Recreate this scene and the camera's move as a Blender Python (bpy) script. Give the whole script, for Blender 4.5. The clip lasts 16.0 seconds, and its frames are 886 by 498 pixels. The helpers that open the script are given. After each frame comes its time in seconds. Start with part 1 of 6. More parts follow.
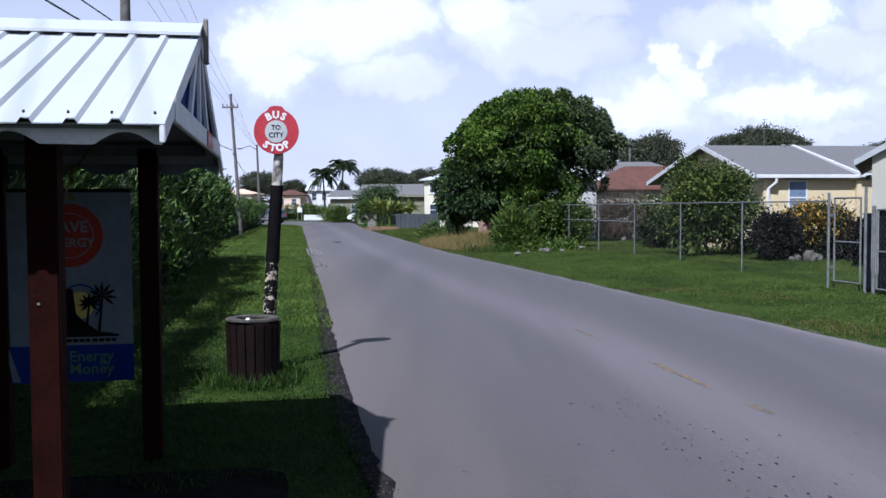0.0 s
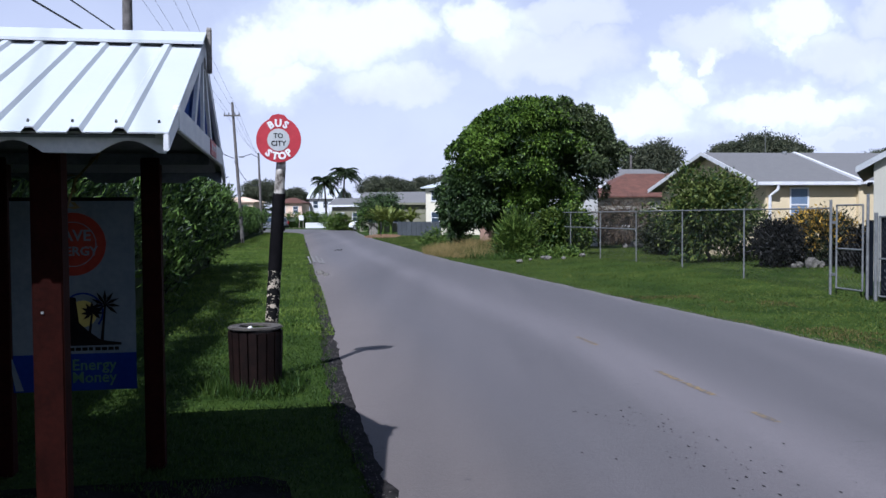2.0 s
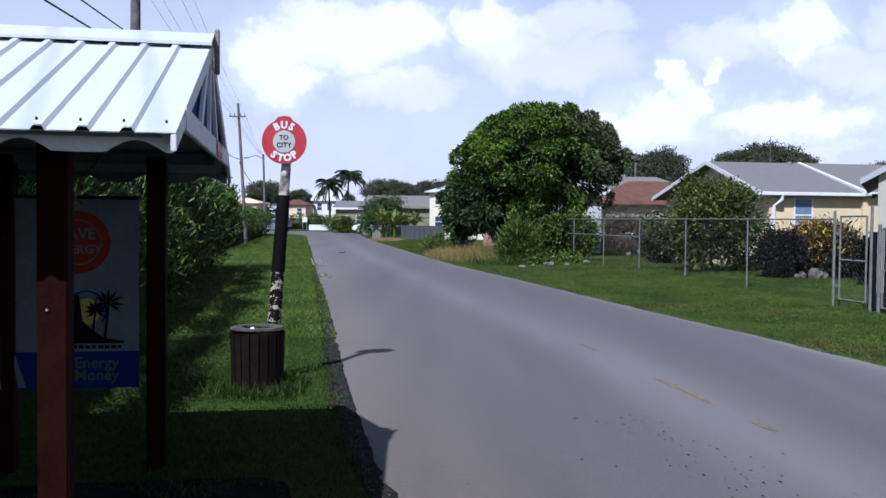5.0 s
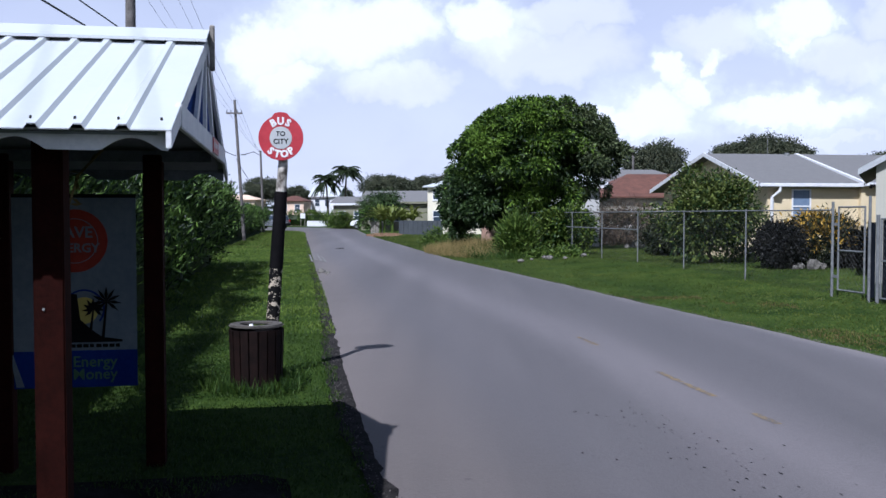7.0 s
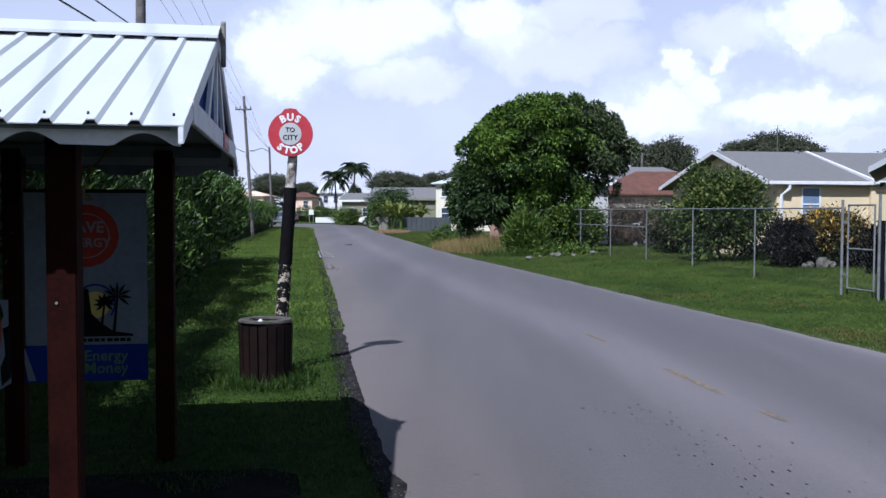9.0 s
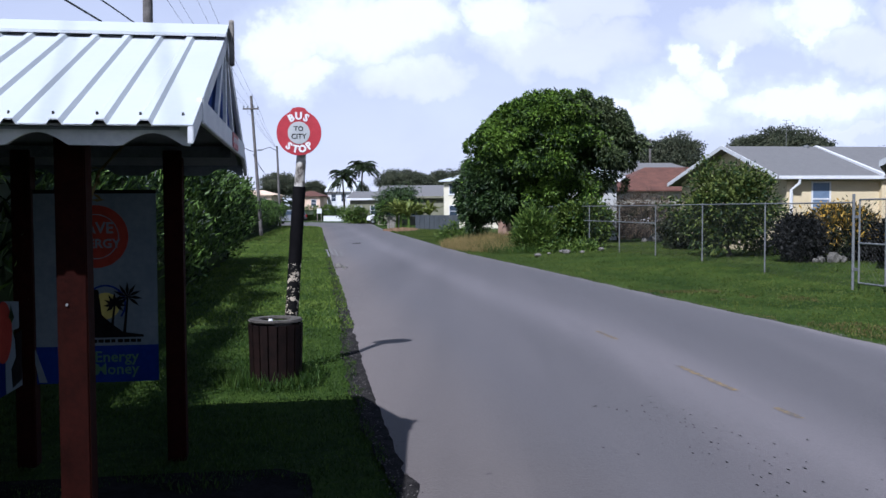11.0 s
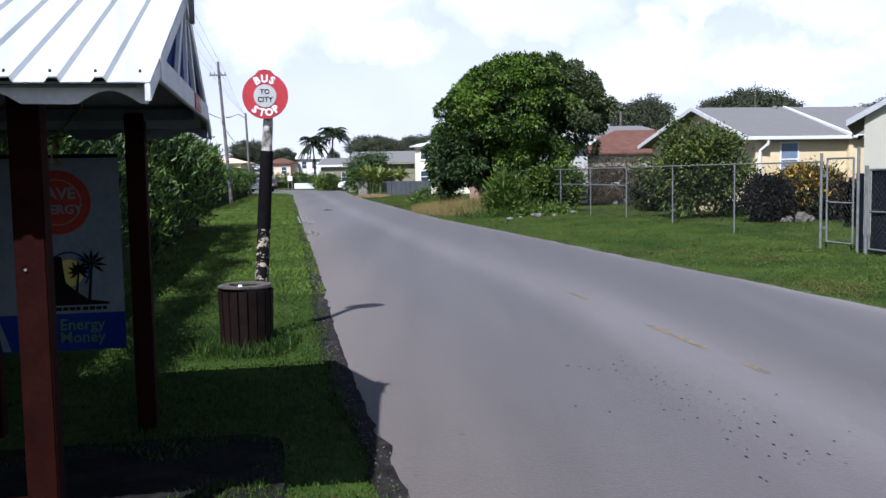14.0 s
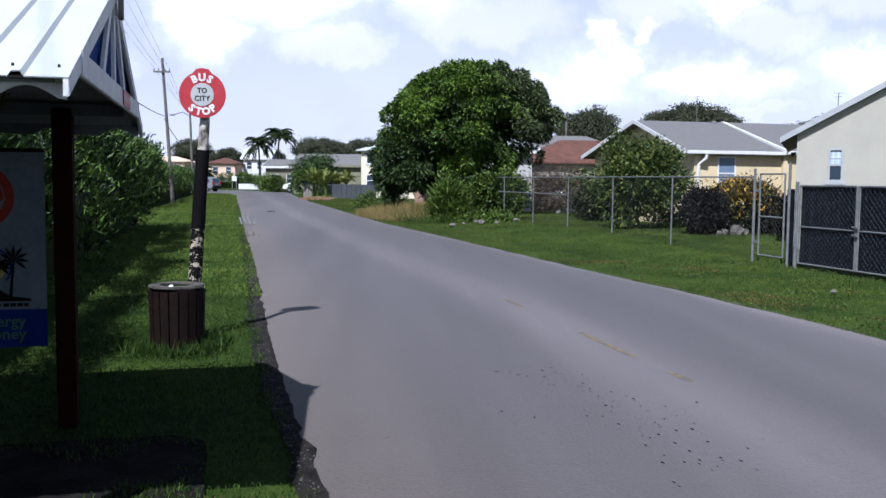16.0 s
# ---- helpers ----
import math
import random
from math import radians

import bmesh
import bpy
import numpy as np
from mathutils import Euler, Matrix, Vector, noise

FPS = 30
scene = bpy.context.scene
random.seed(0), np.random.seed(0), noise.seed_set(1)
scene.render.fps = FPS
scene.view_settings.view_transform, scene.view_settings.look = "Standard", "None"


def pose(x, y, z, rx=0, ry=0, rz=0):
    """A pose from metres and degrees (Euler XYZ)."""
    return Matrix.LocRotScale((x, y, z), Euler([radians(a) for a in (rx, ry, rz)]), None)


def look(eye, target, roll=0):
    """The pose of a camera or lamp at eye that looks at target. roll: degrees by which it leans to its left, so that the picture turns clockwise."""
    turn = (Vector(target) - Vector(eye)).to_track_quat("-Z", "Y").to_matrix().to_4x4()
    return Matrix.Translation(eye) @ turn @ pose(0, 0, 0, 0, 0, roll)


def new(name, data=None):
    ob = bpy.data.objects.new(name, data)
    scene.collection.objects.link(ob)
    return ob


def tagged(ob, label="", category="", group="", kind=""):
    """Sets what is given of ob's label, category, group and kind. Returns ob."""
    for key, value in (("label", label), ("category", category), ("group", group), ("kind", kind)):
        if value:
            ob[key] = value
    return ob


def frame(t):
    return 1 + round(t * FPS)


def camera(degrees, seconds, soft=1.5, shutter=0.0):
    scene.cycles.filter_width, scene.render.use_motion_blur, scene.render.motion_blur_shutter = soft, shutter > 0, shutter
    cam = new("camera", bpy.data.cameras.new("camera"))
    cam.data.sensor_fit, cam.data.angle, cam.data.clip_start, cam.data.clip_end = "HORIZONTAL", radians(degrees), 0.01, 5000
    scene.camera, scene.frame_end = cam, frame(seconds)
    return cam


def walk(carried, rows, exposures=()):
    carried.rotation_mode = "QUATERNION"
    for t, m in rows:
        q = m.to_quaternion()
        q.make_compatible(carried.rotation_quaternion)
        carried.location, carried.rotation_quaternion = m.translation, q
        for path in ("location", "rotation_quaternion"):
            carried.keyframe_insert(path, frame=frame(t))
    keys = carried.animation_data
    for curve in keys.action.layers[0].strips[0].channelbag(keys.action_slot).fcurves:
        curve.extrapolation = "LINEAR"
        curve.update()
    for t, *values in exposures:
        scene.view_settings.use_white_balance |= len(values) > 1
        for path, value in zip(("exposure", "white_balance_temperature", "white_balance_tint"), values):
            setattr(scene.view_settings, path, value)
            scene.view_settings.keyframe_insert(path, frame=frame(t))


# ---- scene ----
cam = camera(52.3, 16.0)
PATH = [
    (0, (0.011, 0.055, 1.69), (0.006, 2.053, 1.6), -0.3),
    (0.5, (0.01, 0.076, 1.684), (0.023, 2.074, 1.588), -0.6),
    (1, (0.006, 0.079, 1.692), (0.02, 2.077, 1.607), -0.9),
    (1.5, (0.001, 0.063, 1.695), (0.005, 2.061, 1.624), -0.6),
    (2, (0.001, 0.057, 1.692), (-0.007, 2.056, 1.619), -0.4),
    (2.5, (-0.004, 0.061, 1.689), (-0.015, 2.059, 1.607), 0.2),
    (3, (0.004, 0.064, 1.69), (0.002, 2.062, 1.608), -0.4),
    (3.5, (-0.008, 0.061, 1.693), (-0.011, 2.059, 1.621), 0.4),
    (4, (-0.006, 0.049, 1.691), (-0.02, 2.048, 1.629), 0.8),
    (6.5, (-0.001, 0.043, 1.695), (-0.015, 2.041, 1.623), 0.1),
    (7, (-0.001, 0.061, 1.693), (-0.012, 2.059, 1.618), 0.0),
    (7.5, (0.006, 0.052, 1.696), (-0.003, 2.05, 1.625), -0.3),
    (8, (0.0, 0.048, 1.7), (-0.018, 2.047, 1.635), 0.0),
    (8.5, (-0.004, 0.045, 1.696), (-0.03, 2.044, 1.622), 0.2),
    (9, (-0.007, 0.042, 1.689), (-0.036, 2.04, 1.607), 0.2),
    (11.3, (-0.026, 0.081, 1.691), (-0.082, 2.078, 1.604), -0.5),
    (11.5, (-0.027, 0.074, 1.688), (-0.108, 2.07, 1.604), -0.8),
    (12, (-0.052, 0.082, 1.675), (-0.259, 2.067, 1.54), -2.4),
    (12.5, (-0.048, 0.088, 1.664), (-0.24, 2.068, 1.46), -1.1),
    (13, (-0.038, 0.128, 1.655), (-0.135, 2.113, 1.427), -0.7),
    (13.5, (-0.011, 0.123, 1.642), (-0.028, 2.112, 1.435), -0.5),
    (14, (-0.008, 0.131, 1.655), (0.005, 2.125, 1.492), -1.0),
    (14.5, (0.019, 0.119, 1.658), (0.082, 2.114, 1.528), -0.8),
    (15, (0.023, 0.108, 1.659), (0.109, 2.102, 1.532), -0.3),
    (15.5, (0.065, 0.086, 1.657), (0.174, 2.078, 1.514), -0.1),
    (16, (0.093, 0.085, 1.656), (0.227, 2.075, 1.504), 0.6),
]
walk(cam, [(t, look(eye, target, roll)) for t, eye, target, roll in PATH], exposures=[(0, 0.58, 5350, 15), (9.2, 0.58, 5350, 15), (11.5, 0.58, 5370, 15), (12.0, 0.70, 5420, 14), (12.5, 0.95, 5580, 11), (13.0, 1.05, 5620, 11), (14.0, 0.88, 5600, 13), (16, 0.70, 5490, 14)])

# ---- world and sun ----
SUN_WAY = Vector((-0.33, -0.76, 1.0)).normalized()
world = bpy.data.worlds.new("world")
scene.world = world
world.use_nodes = True
wt = world.node_tree
wt.nodes.clear()


def wnode(kind, **props):
    n = wt.nodes.new(kind)
    for k, v in props.items():
        if k == "op":
            n.operation = v
        else:
            n.inputs[k].default_value = v
    return n


sky = wt.nodes.new("ShaderNodeTexSky")
sky.sky_type = "NISHITA"
sky.sun_disc = False
sky.sun_elevation = math.asin(SUN_WAY.z)
sky.sun_rotation = math.atan2(SUN_WAY.x, SUN_WAY.y)
sky.air_density, sky.dust_density, sky.ozone_density = 1.0, 1.2, 1.5
sky_bg = wnode("ShaderNodeBackground", Strength=0.05)
wt.links.new(sky.outputs[0], sky_bg.inputs[0])
coord = wt.nodes.new("ShaderNodeTexCoord")
split = wt.nodes.new("ShaderNodeSeparateXYZ")
wt.links.new(coord.outputs["Generated"], split.inputs[0])
zadd = wnode("ShaderNodeMath", op="ADD")
zadd.inputs[1].default_value = 0.42
zmax = wnode("ShaderNodeMath", op="MAXIMUM")
zmax.inputs[1].default_value = 0.05
wt.links.new(split.outputs[2], zadd.inputs[0])
wt.links.new(zadd.outputs[0], zmax.inputs[0])
flat = wt.nodes.new("ShaderNodeVectorMath")
flat.operation = "DIVIDE"
comb = wt.nodes.new("ShaderNodeCombineXYZ")
for k in range(3):
    wt.links.new(zmax.outputs[0], comb.inputs[k])
wt.links.new(coord.outputs["Generated"], flat.inputs[0])
wt.links.new(comb.outputs[0], flat.inputs[1])
puffs = wnode("ShaderNodeTexNoise", Scale=2.3, Detail=9.0, Roughness=0.52, Distortion=0.35)
wt.links.new(flat.outputs[0], puffs.inputs["Vector"])
high = wt.nodes.new("ShaderNodeMapRange")
high.inputs[1].default_value, high.inputs[2].default_value = 0.16, 0.46
high.inputs[3].default_value, high.inputs[4].default_value = 0.05, -0.22
wt.links.new(split.outputs[2], high.inputs[0])
thick = wnode("ShaderNodeMath", op="ADD")
wt.links.new(puffs.outputs[0], thick.inputs[0])
wt.links.new(high.outputs[0], thick.inputs[1])
cover = wt.nodes.new("ShaderNodeValToRGB")
cover.color_ramp.elements[0].position, cover.color_ramp.elements[1].position = 0.45, 0.60
wt.links.new(thick.outputs[0], cover.inputs[0])
shade = wnode("ShaderNodeTexNoise", Scale=2.7, Detail=8.0, Roughness=0.55, Distortion=0.5)
wt.links.new(flat.outputs[0], shade.inputs["Vector"])
haze = wt.nodes.new("ShaderNodeMapRange")
haze.inputs[1].default_value, haze.inputs[2].default_value = 0.02, 0.30
haze.inputs[3].default_value, haze.inputs[4].default_value = 0.88, 0.58
wt.links.new(split.outputs[2], haze.inputs[0])


def vmath(kind, a, b=None):
    n = wt.nodes.new("ShaderNodeVectorMath")
    n.operation = kind
    wt.links.new(a, n.inputs[0])
    if isinstance(b, tuple):
        n.inputs[1].default_value = b
    elif b is not None:
        wt.links.new(b, n.inputs[1])
    return n


def smath(kind, a, b):
    n = wnode("ShaderNodeMath", op=kind)
    for k, v in enumerate((a, b)):
        if isinstance(v, (int, float)):
            n.inputs[k].default_value = v
        else:
            wt.links.new(v, n.inputs[k])
    return n.outputs[0]


def ranged(a, f0, f1, t0, t1, smooth=True):
    n = wt.nodes.new("ShaderNodeMapRange")
    n.interpolation_type = "SMOOTHSTEP" if smooth else "LINEAR"
    n.inputs[1].default_value, n.inputs[2].default_value, n.inputs[3].default_value, n.inputs[4].default_value = f0, f1, t0, t1
    wt.links.new(a, n.inputs[0])
    return n.outputs[0]


# the northern sky as a plane: across and up, ruffled at three sizes
ahead = smath("MAXIMUM", split.outputs[1], 0.06)
plane = wt.nodes.new("ShaderNodeCombineXYZ")
wt.links.new(smath("DIVIDE", split.outputs[0], ahead), plane.inputs[0])
wt.links.new(smath("DIVIDE", split.outputs[2], ahead), plane.inputs[1])
warped = plane.outputs[0]
for size, amount in ((7.0, 0.085), (21.0, 0.055), (60.0, 0.026)):
    ruffle = wnode("ShaderNodeTexNoise", Scale=size, Detail=4.0, Roughness=0.6)
    wt.links.new(plane.outputs[0], ruffle.inputs["Vector"])
    shift = vmath("MULTIPLY", vmath("SUBTRACT", ruffle.outputs["Color"], (0.5, 0.5, 0.5)).outputs[0], (amount, amount * 0.8, 0.0))
    warped = vmath("ADD", warped, shift.outputs[0]).outputs[0]


def bank(clouds, soft):
    """One layer of cloud: heaps given by place across, up, and half widths."""
    total = None
    for u, v, a, b in clouds:
        d = vmath("MULTIPLY", vmath("SUBTRACT", warped, (u, v, 0.0)).outputs[0], (1 / a, 1 / b, 0.0))
        f = ranged(vmath("LENGTH", d.outputs[0]).outputs["Value"], 1.0 - soft, 1.0 + soft, 1.0, 0.0)
        total = f if total is None else smath("MAXIMUM", total, f)
    return total


bright = bank(((-0.124, 0.196, 0.105, 0.050), (-0.205, 0.181, 0.050, 0.040), (-0.062, 0.214, 0.075, 0.040), (-0.181, 0.147, 0.044, 0.026), (0.038, 0.213, 0.048, 0.033),
               (0.224, 0.113, 0.060, 0.036), (0.24, 0.157, 0.021, 0.024), (0.286, 0.168, 0.012, 0.015), (0.268, 0.138, 0.033, 0.024), (0.38, 0.116, 0.120, 0.020),
               (0.193, 0.098, 0.042, 0.020), (0.385, 0.217, 0.044, 0.042), (0.376, 0.181, 0.016, 0.024), (0.56, 0.13, 0.10, 0.035), (-0.32, 0.12, 0.05, 0.02)), 0.52)
dull = bank(((0.112, 0.176, 0.130, 0.048), (0.298, 0.196, 0.078, 0.036), (0.445, 0.168, 0.085, 0.036), (-0.056, 0.140, 0.095, 0.032), (0.411, 0.086, 0.11, 0.011),
             (0.131, 0.222, 0.09, 0.030), (0.52, 0.21, 0.10, 0.04)), 0.6)
# broken cloud over the rest of the sky
elsewhere = smath("MULTIPLY", cover.outputs[0], ranged(split.outputs[1], 0.74, 0.86, 1.0, 0.0))
lit = smath("ADD", smath("MULTIPLY", bright, 0.85), smath("MULTIPLY", elsewhere, 0.6))
ripple = ranged(shade.outputs[0], 0.32, 0.68, -0.16, 0.16, False)
lightness = smath("ADD", lit, smath("ADD", ripple, 0.14))
tone = wt.nodes.new("ShaderNodeValToRGB")
tone.color_ramp.elements[0].position, tone.color_ramp.elements[0].color = 0.0, (0.80, 0.795, 0.885, 1)
tone.color_ramp.elements[1].position, tone.color_ramp.elements[1].color = 0.95, (1.06, 1.05, 1.06, 1)
wt.links.new(lightness, tone.inputs[0])
cloud_bg = wnode("ShaderNodeBackground", Strength=0.69)
wt.links.new(tone.outputs[0], cloud_bg.inputs[0])
veil = wnode("ShaderNodeMath", op="MAXIMUM")
wt.links.new(smath("MAXIMUM", smath("MAXIMUM", bright, dull), elsewhere), veil.inputs[0])
wt.links.new(smath("MULTIPLY", haze.outputs[0], ranged(split.outputs[2], 0.27, 0.42, 1.0, 0.0)), veil.inputs[1])
wmix = wt.nodes.new("ShaderNodeMixShader")
wt.links.new(veil.outputs[0], wmix.inputs[0])
wt.links.new(sky_bg.outputs[0], wmix.inputs[1])
wt.links.new(cloud_bg.outputs[0], wmix.inputs[2])
wout = wt.nodes.new("ShaderNodeOutputWorld")
wt.links.new(wmix.outputs[0], wout.inputs[0])

sun = new("sun", bpy.data.lights.new("sun", "SUN"))
sun.data.energy, sun.data.angle, sun.data.color = 5.0, radians(0.55), (1.0, 0.95, 0.87)
sun.matrix_world = look(SUN_WAY * 60, (0, 0, 0))

# ---- materials ----
def mat(name, a, b, scale=6.0, rough=0.7, metal=0.0, bump=0.15, fine=8.0, island=0.0, uv=False, spec=0.5, through_light=0.0, edges=(0.62, 1.0)):
    """A surface whose colour wanders between a and b at two scales, with a fine relief."""
    m = bpy.data.materials.new(name)
    m.use_nodes = True
    t = m.node_tree
    p = t.nodes["Principled BSDF"]
    p.inputs["Roughness"].default_value, p.inputs["Metallic"].default_value = rough, metal
    p.inputs["Specular IOR Level"].default_value = spec
    c = t.nodes.new("ShaderNodeTexCoord")
    big, small = t.nodes.new("ShaderNodeTexNoise"), t.nodes.new("ShaderNodeTexNoise")
    for n, s in ((big, scale), (small, scale * fine)):
        t.links.new(c.outputs["Object"], n.inputs["Vector"])
        n.inputs["Scale"].default_value, n.inputs["Detail"].default_value, n.inputs["Roughness"].default_value = s, 5.0, 0.6
    mid = t.nodes.new("ShaderNodeMath")
    mid.operation = "MULTIPLY_ADD"
    t.links.new(small.outputs[0], mid.inputs[0])
    mid.inputs[1].default_value = 0.6
    t.links.new(big.outputs[0], mid.inputs[2])
    ramp = t.nodes.new("ShaderNodeValToRGB")
    ramp.color_ramp.elements[0].position, ramp.color_ramp.elements[0].color = edges[0], (*a, 1)
    ramp.color_ramp.elements[1].position, ramp.color_ramp.elements[1].color = edges[1], (*b, 1)
    source = mid.outputs[0]
    if island:
        geo = t.nodes.new("ShaderNodeNewGeometry")
        add = t.nodes.new("ShaderNodeMath")
        add.operation = "MULTIPLY_ADD"
        t.links.new(geo.outputs["Random Per Island"], add.inputs[0])
        add.inputs[1].default_value = island
        t.links.new(source, add.inputs[2])
        off = t.nodes.new("ShaderNodeMath")
        off.operation = "SUBTRACT"
        t.links.new(add.outputs[0], off.inputs[0])
        off.inputs[1].default_value = island / 2
        source = off.outputs[0]
    t.links.new(source, ramp.inputs[0])
    t.links.new(ramp.outputs[0], p.inputs["Base Color"])
    if bump:
        bn = t.nodes.new("ShaderNodeBump")
        bn.inputs["Strength"].default_value, bn.inputs["Distance"].default_value = bump, 0.02
        t.links.new(small.outputs[0], bn.inputs["Height"])
        t.links.new(bn.outputs[0], p.inputs["Normal"])
    if through_light:
        tr = t.nodes.new("ShaderNodeBsdfTranslucent")
        t.links.new(ramp.outputs[0], tr.inputs[0])
        mx = t.nodes.new("ShaderNodeMixShader")
        mx.inputs[0].default_value = through_light
        t.links.new(p.outputs[0], mx.inputs[1])
        t.links.new(tr.outputs[0], mx.inputs[2])
        t.links.new(mx.outputs[0], t.nodes["Material Output"].inputs[0])
    return m


def leaf_mat(name, a, b, scale=0.9, rough=0.5, island=0.9, through_light=0.22):
    a, b = (a[0] * 1.12, a[1], a[2]), (b[0] * 1.12, b[1], b[2])
    return mat(name, a, b, scale, rough, bump=0.0, island=island, through_light=through_light, spec=0.2)


def glass_mat(name, tint):
    m = mat(name, tint, tint, 1, 0.06, bump=0)
    return m


DIRT = mat("dirt", (0.0074, 0.0068, 0.0068), (0.0279, 0.0254, 0.0242), 9, 1.0, bump=0.8, fine=6, spec=0.08)
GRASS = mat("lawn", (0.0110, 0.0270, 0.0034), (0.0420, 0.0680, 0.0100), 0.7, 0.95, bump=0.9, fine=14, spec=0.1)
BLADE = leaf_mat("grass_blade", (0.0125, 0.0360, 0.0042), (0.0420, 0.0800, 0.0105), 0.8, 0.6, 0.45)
PALEBLADE = leaf_mat("pale_grass_blade", (0.034, 0.074, 0.009), (0.104, 0.165, 0.026), 0.5, 0.6, 0.45)
FARBLADE = leaf_mat("far_grass_blade", (0.0250, 0.0500, 0.0075), (0.0760, 0.1080, 0.0185), 0.35, 0.6, 0.3)
DRYTURF = leaf_mat("dry_turf", (0.050, 0.052, 0.016), (0.115, 0.100, 0.040), 0.5, 0.8)
DRYBLADE = leaf_mat("dry_grass", (0.1032, 0.0967, 0.0290), (0.2322, 0.1934, 0.0839), 0.5, 0.8)
YELLOW = mat("yellow_paint", (0.080, 0.073, 0.071), (0.205, 0.140, 0.055), 14, 0.85, bump=0.3, fine=4, edges=(0.74, 0.92))
ROADWHITE = mat("road_white", (0.085, 0.081, 0.081), (0.25, 0.25, 0.24), 9, 0.8, bump=0.3)
ROOFWHITE = mat("white_sheet_metal", (0.405, 0.430, 0.445), (0.425, 0.448, 0.460), 2.0, 0.62, bump=0.03, fine=12, spec=0.3)
WHITE = mat("white_paint", (0.5016, 0.5092, 0.532), (0.6232, 0.6232, 0.6232), 5, 0.6, bump=0.08)
# paint set well below its own tone, with shelter shade put in
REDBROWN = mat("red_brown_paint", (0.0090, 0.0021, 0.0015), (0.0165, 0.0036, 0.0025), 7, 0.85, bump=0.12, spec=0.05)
BLUE = mat("blue_paint", (0.014, 0.038, 0.165), (0.024, 0.060, 0.235), 5, 0.85, bump=0.08, spec=0.08)
RED = mat("red_paint", (0.255, 0.009, 0.017), (0.32, 0.016, 0.026), 8, 0.45, bump=0.05)
GREYWOOD = mat("weathered_wood", (0.1054, 0.093, 0.0806), (0.2356, 0.217, 0.1922), 7, 0.9, bump=0.5, fine=6)
# likely whiter boards, greyed in colour to stand in for shade
LINING = mat("shaded_grey_lining", (0.20, 0.215, 0.235), (0.25, 0.265, 0.285), 4, 0.8, bump=0.1, spec=0.15)
# white paint toned down to grey-blue, with the roof's shade put into it
SHADEDWHITE = mat("shaded_white_paint", (0.062, 0.0744, 0.093), (0.1054, 0.1178, 0.1426), 5, 0.7, bump=0.08)
BLACK = mat("black_paint", (0.0019, 0.0019, 0.0025), (0.0062, 0.0056, 0.0062), 8, 0.8, bump=0.25, spec=0.08)
PEEL = mat("peeling_paint", (0.005, 0.005, 0.005), (0.36, 0.31, 0.24), 15, 0.85, bump=0.5, fine=3, edges=(0.85, 0.89), spec=0.1)
# dark slab colour pushed near black to hold the shelter's shade as well
SHADEDCONCRETE = mat("concrete", (0.0055, 0.0052, 0.0049), (0.020, 0.019, 0.018), 3, 1.0, bump=0.4, fine=10, spec=0.04)
BINRIM = mat("bin_weathered_rim", (0.026, 0.022, 0.018), (0.098, 0.088, 0.075), 8, 0.85, bump=0.4)
BINWOOD = mat("bin_slat_wood", (0.0032, 0.0016, 0.0014), (0.0105, 0.0046, 0.0037), 8, 0.75, bump=0.3, spec=0.12)
STEEL = mat("galvanised_steel", (0.100, 0.105, 0.109), (0.170, 0.175, 0.178), 8, 0.55, 0.2, bump=0.05)
WIRE = mat("fence_wire", (0.030, 0.033, 0.035), (0.060, 0.063, 0.065), 8, 0.6, 0.2, bump=0)
SCREEN = mat("black_screen", (0.0030, 0.0044, 0.0080), (0.0075, 0.0100, 0.0160), 6, 0.95, bump=0.2, spec=0.1)
CABLE = mat("cable", (0.0062, 0.0062, 0.0074), (0.0124, 0.0124, 0.0136), 4, 0.6, bump=0)
# white vinyl darkened to grey, so the colour itself holds the shade
BANNER = mat("banner_shaded_white", (0.085, 0.110, 0.128), (0.115, 0.140, 0.158), 3, 0.75, bump=0.03, spec=0.15)
BANNERBLUE = mat("banner_blue", (0.0040, 0.0141, 0.0967), (0.0081, 0.0242, 0.1330), 3, 0.8, bump=0.03, spec=0.08)
POSTERBLUE = mat("poster_navy", (0.0022, 0.0062, 0.050), (0.0042, 0.0105, 0.068), 3, 0.85, bump=0.03, spec=0.05)
BANNERRED = mat("banner_red", (0.1562, 0.0186, 0.0112), (0.1934, 0.0298, 0.0186), 3, 0.8, bump=0.03, spec=0.1)
BANNERGREEN = mat("banner_green", (0.0223, 0.0781, 0.0279), (0.0335, 0.0949, 0.0391), 3, 0.5, bump=0.03)
BANNERYELLOW = mat("banner_yellow", (0.31, 0.2604, 0.0496), (0.372, 0.31, 0.062), 3, 0.5, bump=0.03)
SIGNGREY = mat("sign_grey", (0.2728, 0.2852, 0.2914), (0.3348, 0.3472, 0.3472), 6, 0.5, bump=0.03)
OCHRE = mat("yellow_wall", (0.50, 0.41, 0.25), (0.58, 0.48, 0.31), 1.2, 0.85, bump=0.15, fine=30)
CREAM = mat("cream_wall", (0.300, 0.290, 0.246), (0.345, 0.333, 0.284), 1.2, 0.85, bump=0.15, fine=30)
GREYROOF = mat("grey_roof", (0.112, 0.110, 0.110), (0.136, 0.133, 0.131), 5.0, 0.8, bump=0.3, fine=10)
REDROOF = mat("red_roof", (0.066, 0.027, 0.018), (0.125, 0.052, 0.034), 1.5, 0.8, bump=0.3)
PINKWALL = mat("peach_wall", (0.55, 0.40, 0.29), (0.64, 0.49, 0.37), 1.0, 0.85, bump=0.1)
